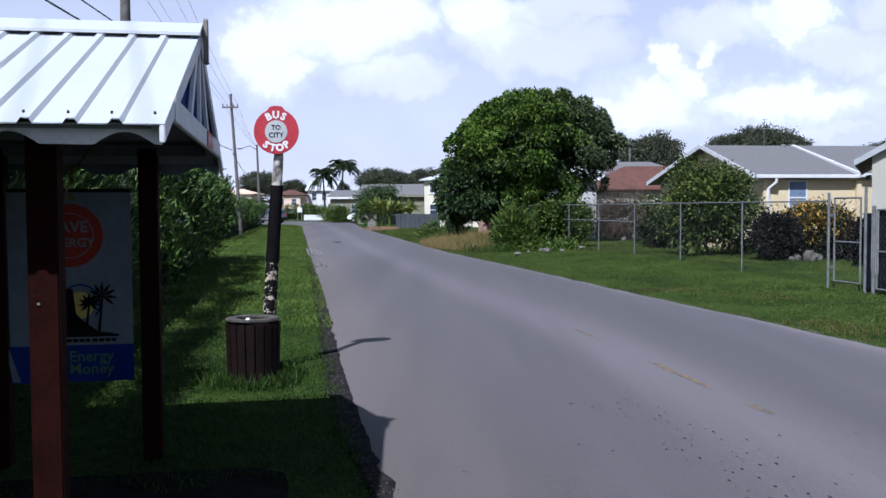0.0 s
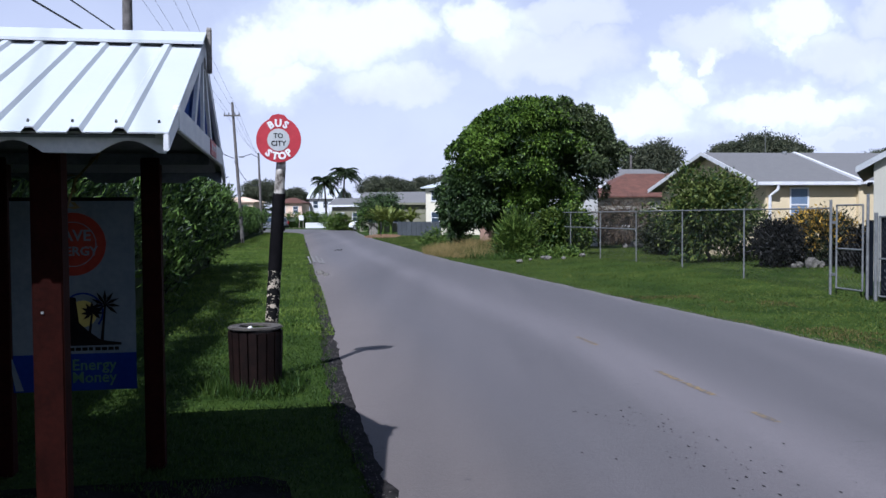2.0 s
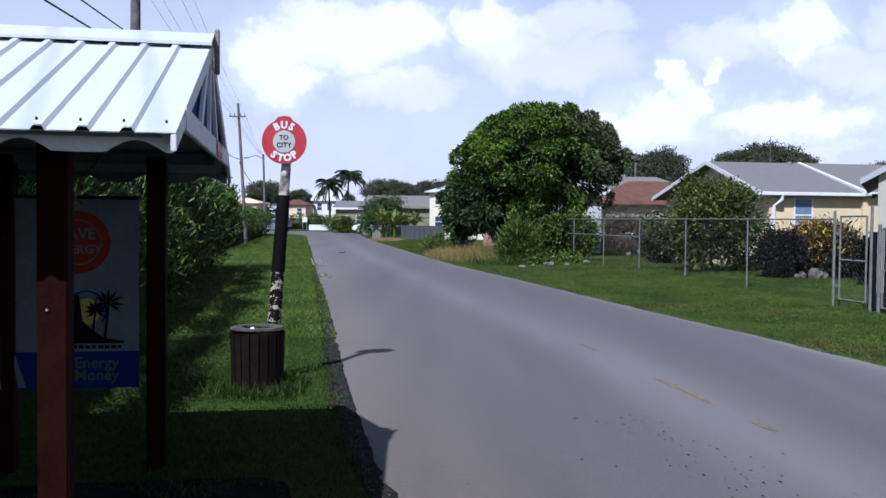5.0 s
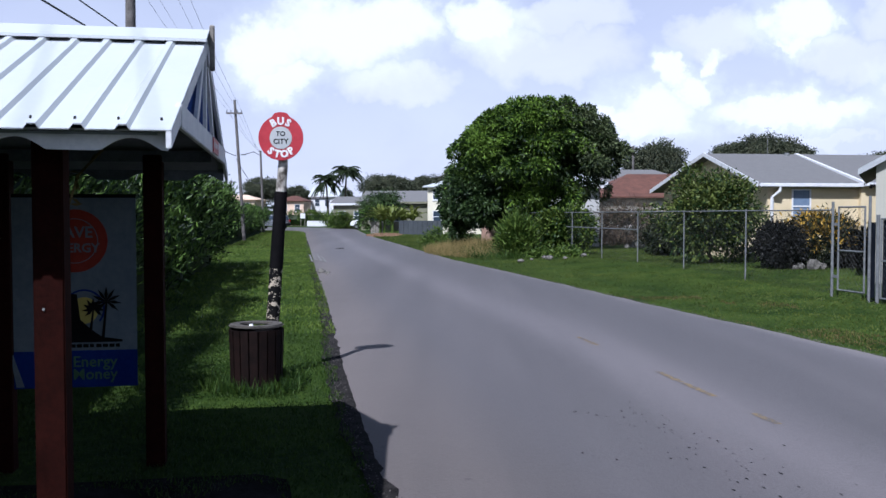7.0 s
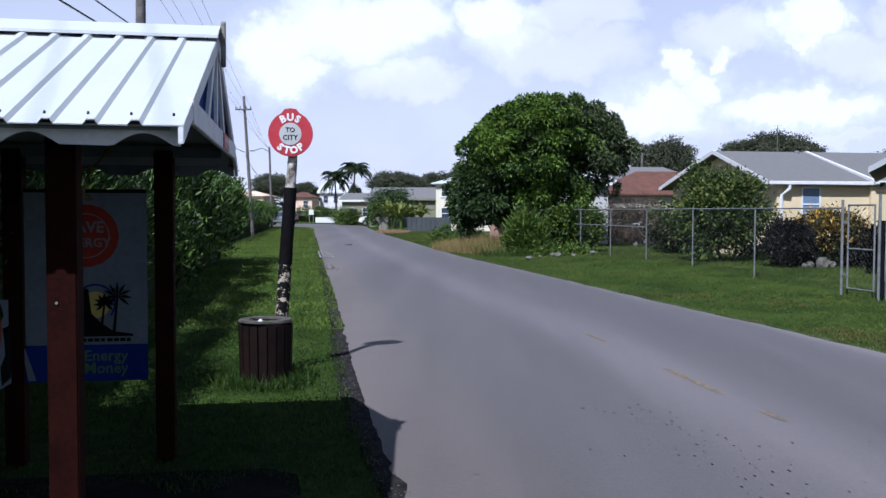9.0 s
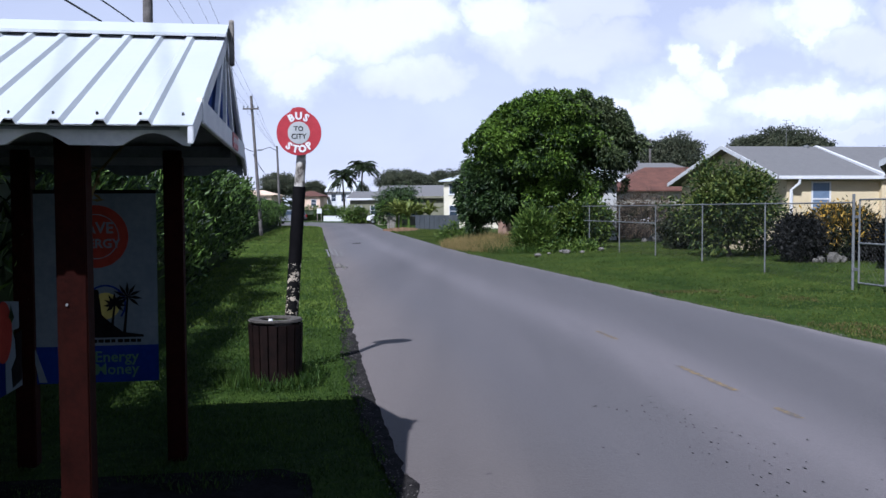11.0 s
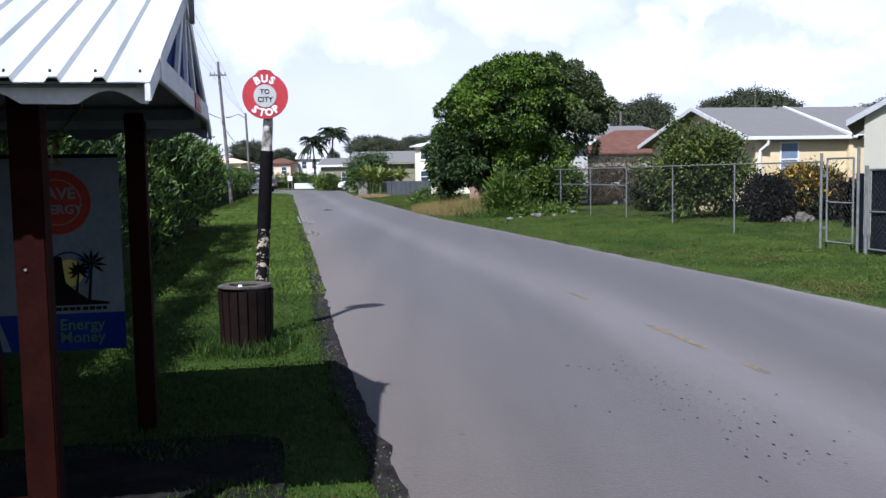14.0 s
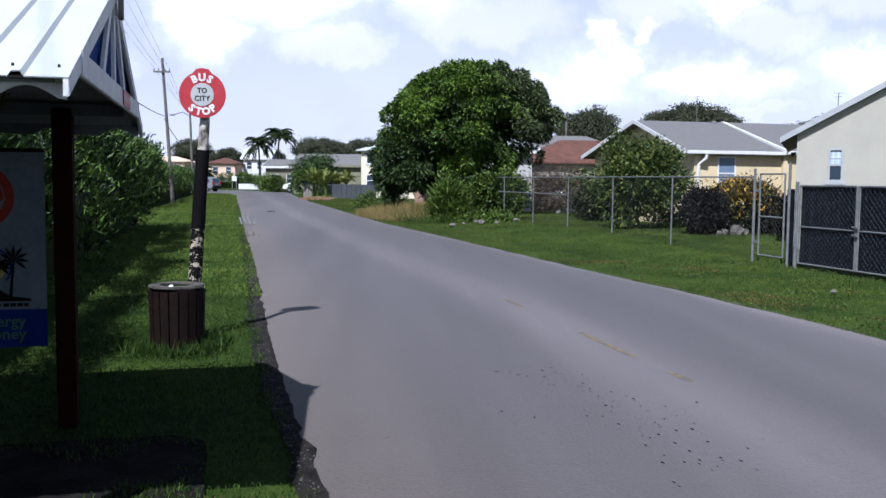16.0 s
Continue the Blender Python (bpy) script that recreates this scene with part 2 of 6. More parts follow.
OLIVEWALL = mat("olive_wall", (0.135, 0.132, 0.088), (0.175, 0.17, 0.118), 1.0, 0.85, bump=0.1)
GLASS = glass_mat("window_glass", (0.031, 0.0434, 0.062))
BLUEGLASS = mat("blue_glass", (0.12, 0.165, 0.24), (0.16, 0.21, 0.29), 2, 0.25, bump=0)
CURTAIN = mat("curtain", (0.266, 0.342, 0.4712), (0.38, 0.456, 0.57), 4, 0.8, bump=0.1)
BARK = mat("bark", (0.0341, 0.026, 0.0198), (0.0992, 0.0806, 0.062), 6, 0.95, bump=0.7)
POLEWOOD = mat("utility_pole_wood", (0.062, 0.0558, 0.0527), (0.1364, 0.124, 0.1178), 5, 0.9, bump=0.4)
MANGO = leaf_mat("mango_leaf", (0.006, 0.022, 0.003), (0.104, 0.192, 0.023), 0.7, 0.5, 0.55, 0.12)
# darker leaf: the garden tree, and shade on the mango's lower left
MANGODIM = leaf_mat("dim_mango_leaf", (0.005, 0.016, 0.005), (0.042, 0.080, 0.021), 0.7, 0.5, 0.6, 0.08)
MANGOOLD = leaf_mat("old_mango_leaf", (0.010, 0.022, 0.008), (0.088, 0.122, 0.052), 0.7, 0.5, 0.6, 0.12)
# dark leaf tone that stands in for shade deep inside foliage
INNERSHADE = leaf_mat("inner_shade_leaf", (0.0035, 0.0110, 0.0022), (0.0140, 0.0300, 0.0050), 0.5, 0.6, 0.9, 0.05)
HEDGE = leaf_mat("hedge_leaf", (0.0030, 0.0120, 0.0025), (0.0720, 0.1380, 0.0260), 0.6, 0.45, 0.7, 0.09)
CITRUS = leaf_mat("citrus_leaf", (0.0130, 0.0330, 0.0080), (0.0920, 0.1280, 0.0290), 0.8)
CROTON = leaf_mat("croton_leaf", (0.060, 0.048, 0.008), (0.40, 0.28, 0.042), 1.2)
PURPLESHRUB = leaf_mat("purple_shrub_leaf", (0.0040, 0.0048, 0.0048), (0.016, 0.017, 0.014), 1.0)
DARKSHRUB = leaf_mat("dark_shrub_leaf", (0.0074, 0.0149, 0.0062), (0.0279, 0.0372, 0.0136), 1.0)
WEED = leaf_mat("weed_leaf", (0.0200, 0.0480, 0.0070), (0.0900, 0.1500, 0.0260), 0.9)
VINE = leaf_mat("vine_leaf", (0.0120, 0.0341, 0.0056), (0.0780, 0.1250, 0.0200), 0.9)
BANANA = leaf_mat("banana_leaf", (0.035, 0.070, 0.014), (0.15, 0.19, 0.045), 2.5)
PALM = leaf_mat("palm_leaf", (0.0087, 0.0174, 0.0062), (0.0279, 0.0465, 0.0149), 0.5)
# distant leaf green lifted and greyed, with haze put into the colour
HAZYTREE = leaf_mat("hazed_tree_leaf", (0.0270, 0.0390, 0.0240), (0.070, 0.0850, 0.0500), 0.25)
BRUSH = leaf_mat("dry_brush", (0.036, 0.030, 0.022), (0.15, 0.125, 0.085), 0.8)
SILVER = mat("silver_car_paint", (0.2232, 0.2294, 0.248), (0.2604, 0.2666, 0.2852), 2, 0.3, 0.6, bump=0)
CARWHITE = mat("white_car_paint", (0.532, 0.532, 0.532), (0.5928, 0.5928, 0.5928), 2, 0.3, 0.0, bump=0)
RUBBER = mat("rubber", (0.005, 0.005, 0.005), (0.0124, 0.0124, 0.0124), 6, 0.8, bump=0.1)
TAILRED = mat("tail_light_red", (0.248, 0.0062, 0.0062), (0.31, 0.0124, 0.0124), 6, 0.25, bump=0)
STONE = mat("limestone", (0.060, 0.057, 0.050), (0.160, 0.148, 0.132), 5, 0.9, bump=0.6)
GALV = mat("blue_grey_sheet", (0.040, 0.046, 0.052), (0.062, 0.070, 0.078), 1.5, 0.6, 0.2, bump=0.2)


# ---- building helpers ----
class Shape:
    """Collects corners and faces for one mesh."""

    def __init__(self):
        self.v, self.f = [], []

    def add(self, pts, faces):
        n = len(self.v)
        self.v += [tuple(p) for p in pts]
        self.f += [tuple(n + i for i in f) for f in faces]
        return self

    def box(self, x0, x1, y0, y1, z0, z1):
        return self.add([(x0, y0, z0), (x1, y0, z0), (x1, y1, z0), (x0, y1, z0), (x0, y0, z1), (x1, y0, z1), (x1, y1, z1), (x0, y1, z1)],
                        [(0, 3, 2, 1), (4, 5, 6, 7), (0, 1, 5, 4), (1, 2, 6, 5), (2, 3, 7, 6), (3, 0, 4, 7)])

    def prism(self, pts, vec):
        n = len(pts)
        top = [Vector(p) + Vector(vec) for p in pts]
        return self.add(list(pts) + top, [tuple(range(n))[::-1], tuple(range(n, 2 * n))] + [(i, (i + 1) % n, n + (i + 1) % n, n + i) for i in range(n)])

    def beam(self, a, b, w, h, up=(0, 0, 1)):
        a, b, up = Vector(a), Vector(b), Vector(up)
        d = (b - a).normalized()
        s = d.cross(up).normalized() * w / 2
        u = s.cross(d).normalized() * h / 2
        return self.prism([a - s - u, a + s - u, a + s + u, a - s + u], b - a)

    def tube(self, pts, radii, n=8):
        pts = [Vector(p) for p in pts]
        start, rings = len(self.v), len(pts)
        if not isinstance(radii, (list, tuple)):
            radii = [radii] * rings
        for i, p in enumerate(pts):
            d = (pts[min(i + 1, rings - 1)] - pts[max(i - 1, 0)]).normalized()
            ref = Vector((1, 0, 0)) if abs(d.x) < 0.8 else Vector((0, 1, 0))
            s = d.cross(ref).normalized()
            u = d.cross(s)
            for k in range(n):
                q = p + (s * math.cos(2 * math.pi * k / n) + u * math.sin(2 * math.pi * k / n)) * radii[i]
                self.v.append(tuple(q))
        for i in range(rings - 1):
            for k in range(n):
                a, b = start + i * n + k, start + i * n + (k + 1) % n
                self.f.append((a, b, b + n, a + n))
        self.f.append(tuple(start + k for k in range(n))[::-1])
        self.f.append(tuple(start + (rings - 1) * n + k for k in range(n)))
        return self

    def ring(self, z0, z1, r0, r1, n=40, x=0.0, y=0.0):
        """A hollow round band: inner radius r0, outer r1."""
        s = len(self.v)
        for r, z in ((r1, z0), (r1, z1), (r0, z1), (r0, z0)):
            for k in range(n):
                self.v.append((x + r * math.cos(2 * math.pi * k / n), y + r * math.sin(2 * math.pi * k / n), z))
        for j in range(4):
            for k in range(n):
                self.f.append((s + j * n + k, s + j * n + (k + 1) % n, s + (j + 1) % 4 * n + (k + 1) % n, s + (j + 1) % 4 * n + k))
        return self


def thing(name, x=0, y=0, z=0, rz=0, label="", category="", group="", kind=""):
    ob = new(name)
    ob.matrix_basis = pose(x, y, z, 0, 0, rz)
    ob.empty_display_size = 0.1
    return tagged(ob, label, category, group, kind)


def mesh_of(name, shape, material, bevel=0.0, smooth=False):
    me = bpy.data.meshes.new(name)
    me.from_pydata(shape.v, [], shape.f)
    bm = bmesh.new()
    bm.from_mesh(me)
    bmesh.ops.recalc_face_normals(bm, faces=bm.faces)
    if bevel:
        sharp = [e for e in bm.edges if len(e.link_faces) == 2 and e.calc_face_angle(0) > 0.6]
        bmesh.ops.bevel(bm, geom=sharp, offset=bevel, segments=2, affect="EDGES", clamp_overlap=True)
    if smooth:
        for f in bm.faces:
            f.smooth = True
    bm.to_mesh(me)
    bm.free()
    me.materials.append(material)
    if smooth:
        me.set_sharp_from_angle(angle=radians(40))
    return me


def part(name, shape, material, parent=None, label="", bevel=0.0, smooth=False):
    ob = new(name, mesh_of(name, shape, material, bevel, smooth))
    ob.parent = parent
    if label:
        ob["label"] = label
    return ob


def leaf_mesh(name, base, way, length, width, material, fold=0.25):
    """Folded, pointed leaves: base points, directions, lengths and widths as arrays."""
    n = len(base)
    way = way / np.linalg.norm(way, axis=1, keepdims=True)
    side = np.cross(way, np.random.normal(size=(n, 3)))
    side /= np.linalg.norm(side, axis=1, keepdims=True) + 1e-9
    up = np.cross(side, way)
    length, width = np.reshape(length, (-1, 1)) * np.ones((n, 1)), np.reshape(width, (-1, 1)) * np.ones((n, 1))
    mid = base + way * length * 0.45
    v = np.stack([base, mid + side * width / 2 + up * width * fold, base + way * length, mid - side * width / 2 + up * width * fold], 1).reshape(-1, 3)
    me = bpy.data.meshes.new(name)
    me.vertices.add(4 * n)
    me.vertices.foreach_set("co", v.ravel())
    me.loops.add(6 * n)
    q = np.arange(n)[:, None] * 4 + np.array([0, 1, 2, 0, 2, 3])
    me.loops.foreach_set("vertex_index", q.ravel())
    me.polygons.add(2 * n)
    me.polygons.foreach_set("loop_start", np.arange(2 * n) * 3)
    me.polygons.foreach_set("loop_total", np.full(2 * n, 3))
    me.update(calc_edges=True)
    me.materials.append(material)
    return me


def leaves(name, base, way, length, width, material, parent=None, label="", kind=""):
    ob = new(name, leaf_mesh(name, base, way, length, width, material))
    ob.parent = parent
    if label:
        ob["label"] = label
    if kind:
        ob["kind"] = kind
    return ob


def on_ball(n, low=-1.0):
    d = np.random.normal(size=(int(n * 3) + 30, 3))
    d /= np.linalg.norm(d, axis=1, keepdims=True)
    return d[d[:, 2] > low][:n]


def lumps(d, seed, freq=1.6, strength=0.2):
    return np.array([1 + strength * noise.noise(Vector(p) * freq + Vector((seed, seed * 2.7, 0))) * 2 for p in d])


def crown_leaves(radii, clumps, per, length, width, seed=1, low=-0.5, spread=0.28, shell=(0.55, 1.0), droop=0.5, freq=1.6, strength=0.2):
    """Clumps of leaves through the outer part of an uneven crown."""
    d = on_ball(clumps, low)
    r = lumps(d, seed, freq, strength) * np.random.uniform(shell[0] ** 2, shell[1] ** 2, len(d)) ** 0.5
    c = d * np.array(radii) * r[:, None]
    base = np.repeat(c, per, 0) + np.random.normal(size=(len(c) * per, 3)) * spread * np.array([1, 1, 0.7])
    way = np.repeat(d, per, 0) * 0.8 + np.random.normal(size=base.shape) * 0.6 + np.array([0, 0, -droop])
    k = len(base)
    return base, way, np.random.uniform(0.7, 1.2, k) * length, np.random.uniform(0.8, 1.2, k) * width


def lettering(name, words, parent, material, size, at, matrix=None, align="CENTER", bold=0.0, depth=0.004):
    """Words in the built-in font as one raised mesh; at: its place in the parent's xz plane with front to -y."""
    cu = bpy.data.curves.new(name, "FONT")
    cu.body, cu.size, cu.extrude, cu.offset = words, size, depth, bold
    cu.align_x, cu.align_y = align, "CENTER"
    cu.resolution_u = 2
    tmp = bpy.data.objects.new(name, cu)
    scene.collection.objects.link(tmp)
    me = bpy.data.meshes.new_from_object(tmp.evaluated_get(bpy.context.evaluated_depsgraph_get()))
    bpy.data.objects.remove(tmp)
    me.transform(matrix if matrix else pose(*at, 90, 0, 0))
    me.materials.clear()
    me.materials.append(material)
    ob = new(name, me)
    ob.parent = parent
    return ob

# ---- ground and road ----
LEFT = [(5.9, -30), (2.35, -10), (0.68, 0), (-0.35, 5.4), (-0.67, 6.9), (-0.96, 8.45), (-1.28, 10.4), (-1.77, 13.6), (-2.72, 19.5), (-4.06, 27.4),
        (-7.1, 46), (-12.6, 80), (-13.9, 88), (-15.6, 95), (-18.2, 101), (-23, 106), (-32, 110), (-48, 113), (-90, 116)]
RIGHT = [(12.0, -30), (8.7, -10), (7.1, 0), (6.2, 5.4), (5.95, 6.9), (5.7, 8.45), (5.42, 10.4), (4.78, 13.6), (3.87, 19.5), (2.06, 27.4),
         (-1.5, 46), (-7.2, 80), (-8.3, 88), (-9.3, 95), (-10.2, 103), (-11.8, 112), (-16.5, 122.5), (-28, 130), (-48, 134), (-90, 137)]


def left_edge(y):
    return np.interp(y, [p[1] for p in LEFT], [p[0] for p in LEFT])


def right_edge(y):
    return np.interp(y, [p[1] for p in RIGHT[:8]] + [17.4, 22.0, 26.6, 34.8, 46, 56.6, 69.6, 80, 95, 133], [p[0] for p in RIGHT[:8]] + [3.90, 2.96, 2.0, 0.2, -1.7, -3.45, -5.65, -7.2, -9.3, -16.5])


def smooth_step(t):
    t = np.clip(t, 0.0, 1.0)
    return t * t * (3 - 2 * t)


def lift(x, y):
    """The yard behind the wire fence lies a little above the road."""
    up = np.interp(y, [19.0, 25.0, 30.0, 34.0, 42.0, 50.0], [0.0, 0.17, 0.20, 0.13, 0.10, 0.0])
    return up * smooth_step((x - right_edge(y) - 0.8) / 4.4) * (1 - smooth_step((x - 24.0) / 8.0))


g = Shape()
gx = [-1500, -200, -40, -8] + list(np.arange(-6, 34, 0.7)) + [60, 300, 1500]
gy = [-1500, -200, -40, 0, 12] + list(np.arange(17, 53, 0.8)) + [70, 140, 400, 3000]
for y in gy:
    for x in gx:
        g.v.append((x, y, -0.05 + float(lift(x, y))))
for i in range(len(gy) - 1):
    for k in range(len(gx) - 1):
        a = i * len(gx) + k
        g.f.append((a, a + 1, a + len(gx) + 1, a + len(gx)))
ground = tagged(new("ground", mesh_of("ground", g, GRASS, smooth=True)), "flat green lawn and verge on both sides of the road", "ground", kind="structure")

# the carriageway, slightly crowned, with a ragged left edge
r = Shape()
ACROSS = [0.0, 0.04, 0.2, 0.35, 0.5, 0.65, 0.8, 0.96, 1.0]
ys = list(np.arange(-30, 40, 0.25)) + list(np.arange(40, 88, 2.0))
rows = [(left_edge(y) + 0.07 * noise.noise((0, y * 1.3, 0)) + 0.04 * noise.noise((3, y * 4.1, 0)), y, right_edge(y) + 0.06 * noise.noise((9, y * 1.1, 0)), y) for y in ys]
rows += [(a[0], a[1], b[0], b[1]) for a, b in zip(LEFT[12:], RIGHT[12:])]
for x0, y0, x1, y1 in rows:
    for k in ACROSS:
        r.v.append((x0 + (x1 - x0) * k, y0 + (y1 - y0) * k, 0.0 + 0.05 * (1 - (2 * k - 1) ** 2) - (0.03 if k in (0, 1) else 0)))
n = len(ACROSS)
for i in range(len(rows) - 1):
    for k in range(n - 1):
        a = i * n + k
        r.f.append((a, a + 1, a + n + 1, a + n))


def road_material():
    m = mat("road_asphalt", (0.0372, 0.0333, 0.0358), (0.0650, 0.0580, 0.0610), 0.45, 0.82, bump=0.2, fine=110)
    t = m.node_tree
    p = t.nodes["Principled BSDF"]
    p.inputs["Diffuse Roughness"].default_value = 1.0
    p.inputs["Sheen Weight"].default_value, p.inputs["Sheen Roughness"].default_value = 0.17, 0.40
    base = p.inputs["Base Color"].links[0].from_socket
    uv = t.nodes.new("ShaderNodeUVMap")
    sp = t.nodes.new("ShaderNodeSeparateXYZ")
    t.links.new(uv.outputs[0], sp.inputs[0])
    # worn wheel tracks, paler than the rest, and a darker band on the far lane
    ramp = t.nodes.new("ShaderNodeValToRGB")
    e = ramp.color_ramp.elements
    e[0].position, e[0].color = 0.0, (1.34, 1.24, 1.08, 1)
    e[1].position, e[1].color = 1.0, (1.6, 1.5, 1.36, 1)
    for pos, c in ((0.20, 0.98), (0.36, 0.94), (0.455, 1.34), (0.515, 1.26), (0.60, 0.92), (0.74, 0.82), (0.86, 0.84), (0.925, 0.92), (0.955, 1.32)):
        k = e.new(pos)
        k.color = (c, c * 0.99, c * 0.985, 1)
    for pos, c in ((0.09, (1.26, 1.18, 1.06, 1)), (0.145, (1.10, 1.06, 1.0, 1))):
        e.new(pos).color = c
    wob = t.nodes.new("ShaderNodeTexNoise")
    wob.inputs["Scale"].default_value, wob.inputs["Detail"].default_value = 0.35, 4
    co = t.nodes.new("ShaderNodeTexCoord")
    # streaks run along the lanes
    lane = t.nodes.new("ShaderNodeMapping")
    lane.inputs["Rotation"].default_value = (0, 0, radians(-9.5))
    lane.inputs["Scale"].default_value = (1.6, 0.10, 1.0)
    t.links.new(co.outputs["Object"], lane.inputs["Vector"])
    t.links.new(lane.outputs[0], wob.inputs["Vector"])
    for nd in t.nodes:
        if nd.type == "TEX_NOISE" and abs(nd.inputs["Scale"].default_value - 0.45) < 1e-4:
            t.links.new(lane.outputs[0], nd.inputs["Vector"])
    ad = t.nodes.new("ShaderNodeMath")
    ad.operation = "MULTIPLY_ADD"
    t.links.new(wob.outputs[0], ad.inputs[0])
    ad.inputs[1].default_value = 0.09
    t.links.new(sp.outputs[0], ad.inputs[2])
    ad2 = t.nodes.new("ShaderNodeMath")
    ad2.operation = "SUBTRACT"
    t.links.new(ad.outputs[0], ad2.inputs[0])
    ad2.inputs[1].default_value = 0.045
    t.links.new(ad2.outputs[0], ramp.inputs[0])
    mul = t.nodes.new("ShaderNodeMix")
    mul.data_type, mul.blend_type = "RGBA", "MULTIPLY"
    mul.inputs[0].default_value = 1.0
    t.links.new(base, mul.inputs[6])
    t.links.new(ramp.outputs[0], mul.inputs[7])
    # small dark pits
    vor = t.nodes.new("ShaderNodeTexVoronoi")
    vor.inputs["Scale"].default_value = 2.6
    t.links.new(co.outputs["Object"], vor.inputs["Vector"])
    pit = t.nodes.new("ShaderNodeValToRGB")
    pit.color_ramp.elements[0].position, pit.color_ramp.elements[0].color = 0.035, (0.28, 0.28, 0.28, 1)
    pit.color_ramp.elements[1].position, pit.color_ramp.elements[1].color = 0.07, (1, 1, 1, 1)
    t.links.new(vor.outputs["Distance"], pit.inputs[0])
    mul2 = t.nodes.new("ShaderNodeMix")
    mul2.data_type, mul2.blend_type = "RGBA", "MULTIPLY"
    mul2.inputs[0].default_value = 1.0
    t.links.new(mul.outputs[2], mul2.inputs[6])
    t.links.new(pit.outputs[0], mul2.inputs[7])
    t.links.new(mul2.outputs[2], p.inputs["Base Color"])
    return m


me = mesh_of("road", r, road_material(), smooth=True)
layer = me.uv_layers.new(name="UVMap")
for poly in me.polygons:
    for li in poly.loop_indices:
        vi = me.loops[li].vertex_index
        layer.data[li].uv = (ACROSS[vi % n], me.vertices[vi].co.y)
road = tagged(new("road", me), "worn grey two-lane asphalt road with faded centre dashes", "road", kind="structure")


def ribbon(name, pts, material, wobble, z, label):
    """A flat ragged strip along the road: rows of (y, x0, x1)."""
    s = Shape()
    for y, x0, x1 in pts:
        s.v.append((x0 + wobble * noise.noise((x0, y * 2.3, 5)), y, z))
        s.v.append((x1 + wobble * noise.noise((x1, y * 3.1, 8)), y, z))
    s.f = [(2 * i, 2 * i + 1, 2 * i + 3, 2 * i + 2) for i in range(len(pts) - 1)]
    return tagged(new(name, mesh_of(name, s, material)), label, "road edge", kind="structure")


ys = np.arange(-3, 60, 0.12)
ribbon("dirt_margin_left", [(y, left_edge(y) - 0.13, left_edge(y) + 0.07) for y in ys], DIRT, 0.07, -0.02, "dark crumbled asphalt and dirt along the road edge")

# faded yellow dashes of the centre line
centre = lambda y: float(left_edge(y) * 0.5 + right_edge(y) * 0.5)
for y0, y1 in ((7.12, 7.5), (8.2, 8.85), (8.9, 9.5), (11.4, 12.2)):
    s = Shape()
    for y in np.linspace(y0, y1, 9):
        w = 0.034 + 0.02 * noise.noise((y * 9, 2, 0))
        s.v += [(centre(y) - w, y, 0.0525), (centre(y) + w, y, 0.0525)]
    s.f = [(2 * i, 2 * i + 1, 2 * i + 3, 2 * i + 2) for i in range(8)]
    tagged(new("yellow_dash", mesh_of("yellow_dash", s, YELLOW)), "faded worn yellow centre line dash on the asphalt", "road marking", "centre line dashes")

# pale loose chips and dark bits in the near lane
rng = random.Random(4)


def pebble(s, x, y, z, r):
    p = [(x + r * rng.uniform(.7, 1.2) * math.cos(a), y + r * rng.uniform(.7, 1.2) * math.sin(a), z) for a in np.linspace(0, 5.2, 6)]
    q = [(x + (a - x) * 0.5, y + (b - y) * 0.5, z + r * rng.uniform(.4, .8)) for a, b, c in p]
    s.add(p + q, [tuple(range(6, 12))] + [(i, (i + 1) % 6, 6 + (i + 1) % 6, 6 + i) for i in range(6)])


s = Shape()
for _ in range(1500):
    y = rng.uniform(2.5, 18)
    pebble(s, float(left_edge(y)) + rng.gauss(-0.04, 0.05), y, -0.02, rng.uniform(0.003, 0.010))
tagged(new("gravel", mesh_of("gravel", s, mat("gravel_grey", (0.0120, 0.0105, 0.0098), (0.075, 0.066, 0.060), 3, 0.9, bump=0.2, island=0.9))), "loose grey gravel along the broken road edge", "gravel", kind="stuff")
s = Shape()
for _ in range(2600):
    y = rng.uniform(7.5, 34)
    pebble(s, float(right_edge(y)) + rng.gauss(0.0, 0.07), y, -0.03, rng.uniform(0.004, 0.012))
tagged(new("gravel", mesh_of("gravel", s, mat("pale_gravel", (0.050, 0.045, 0.038), (0.105, 0.096, 0.084), 3, 0.9, bump=0.2, island=0.9))), "pale sandy grit along the far road edge", "gravel", kind="stuff")
s = Shape()
for _ in range(95):
    k = rng.random() ** 0.8
    x, y = 2.05 - 0.55 * k + rng.gauss(0, 0.24), 4.9 + 2.7 * k + rng.gauss(0, 0.25)
    rad = rng.uniform(.003, .0095)
    k = (x - float(left_edge(y))) / float(right_edge(y) - left_edge(y))
    z = 0.003 + float(np.interp(k, ACROSS, [0.05 * (1 - (2 * q - 1) ** 2) for q in ACROSS]))
    s.add([(x + rad * rng.uniform(.7, 1.3) * math.cos(a) - 0.2 * rad * math.sin(a), y + rad * rng.uniform(1.6, 3.4) * math.sin(a), z) for a in np.linspace(0, 5.3, 7)], [tuple(range(7))])
tagged(new("road_pits", mesh_of("road_pits", s, mat("tar_spot", (0.010, 0.010, 0.011), (0.030, 0.029, 0.029), 9, 0.95, bump=0.3, spec=0.1))), "small dark pits and tar spots in the asphalt", "road wear", kind="stuff")

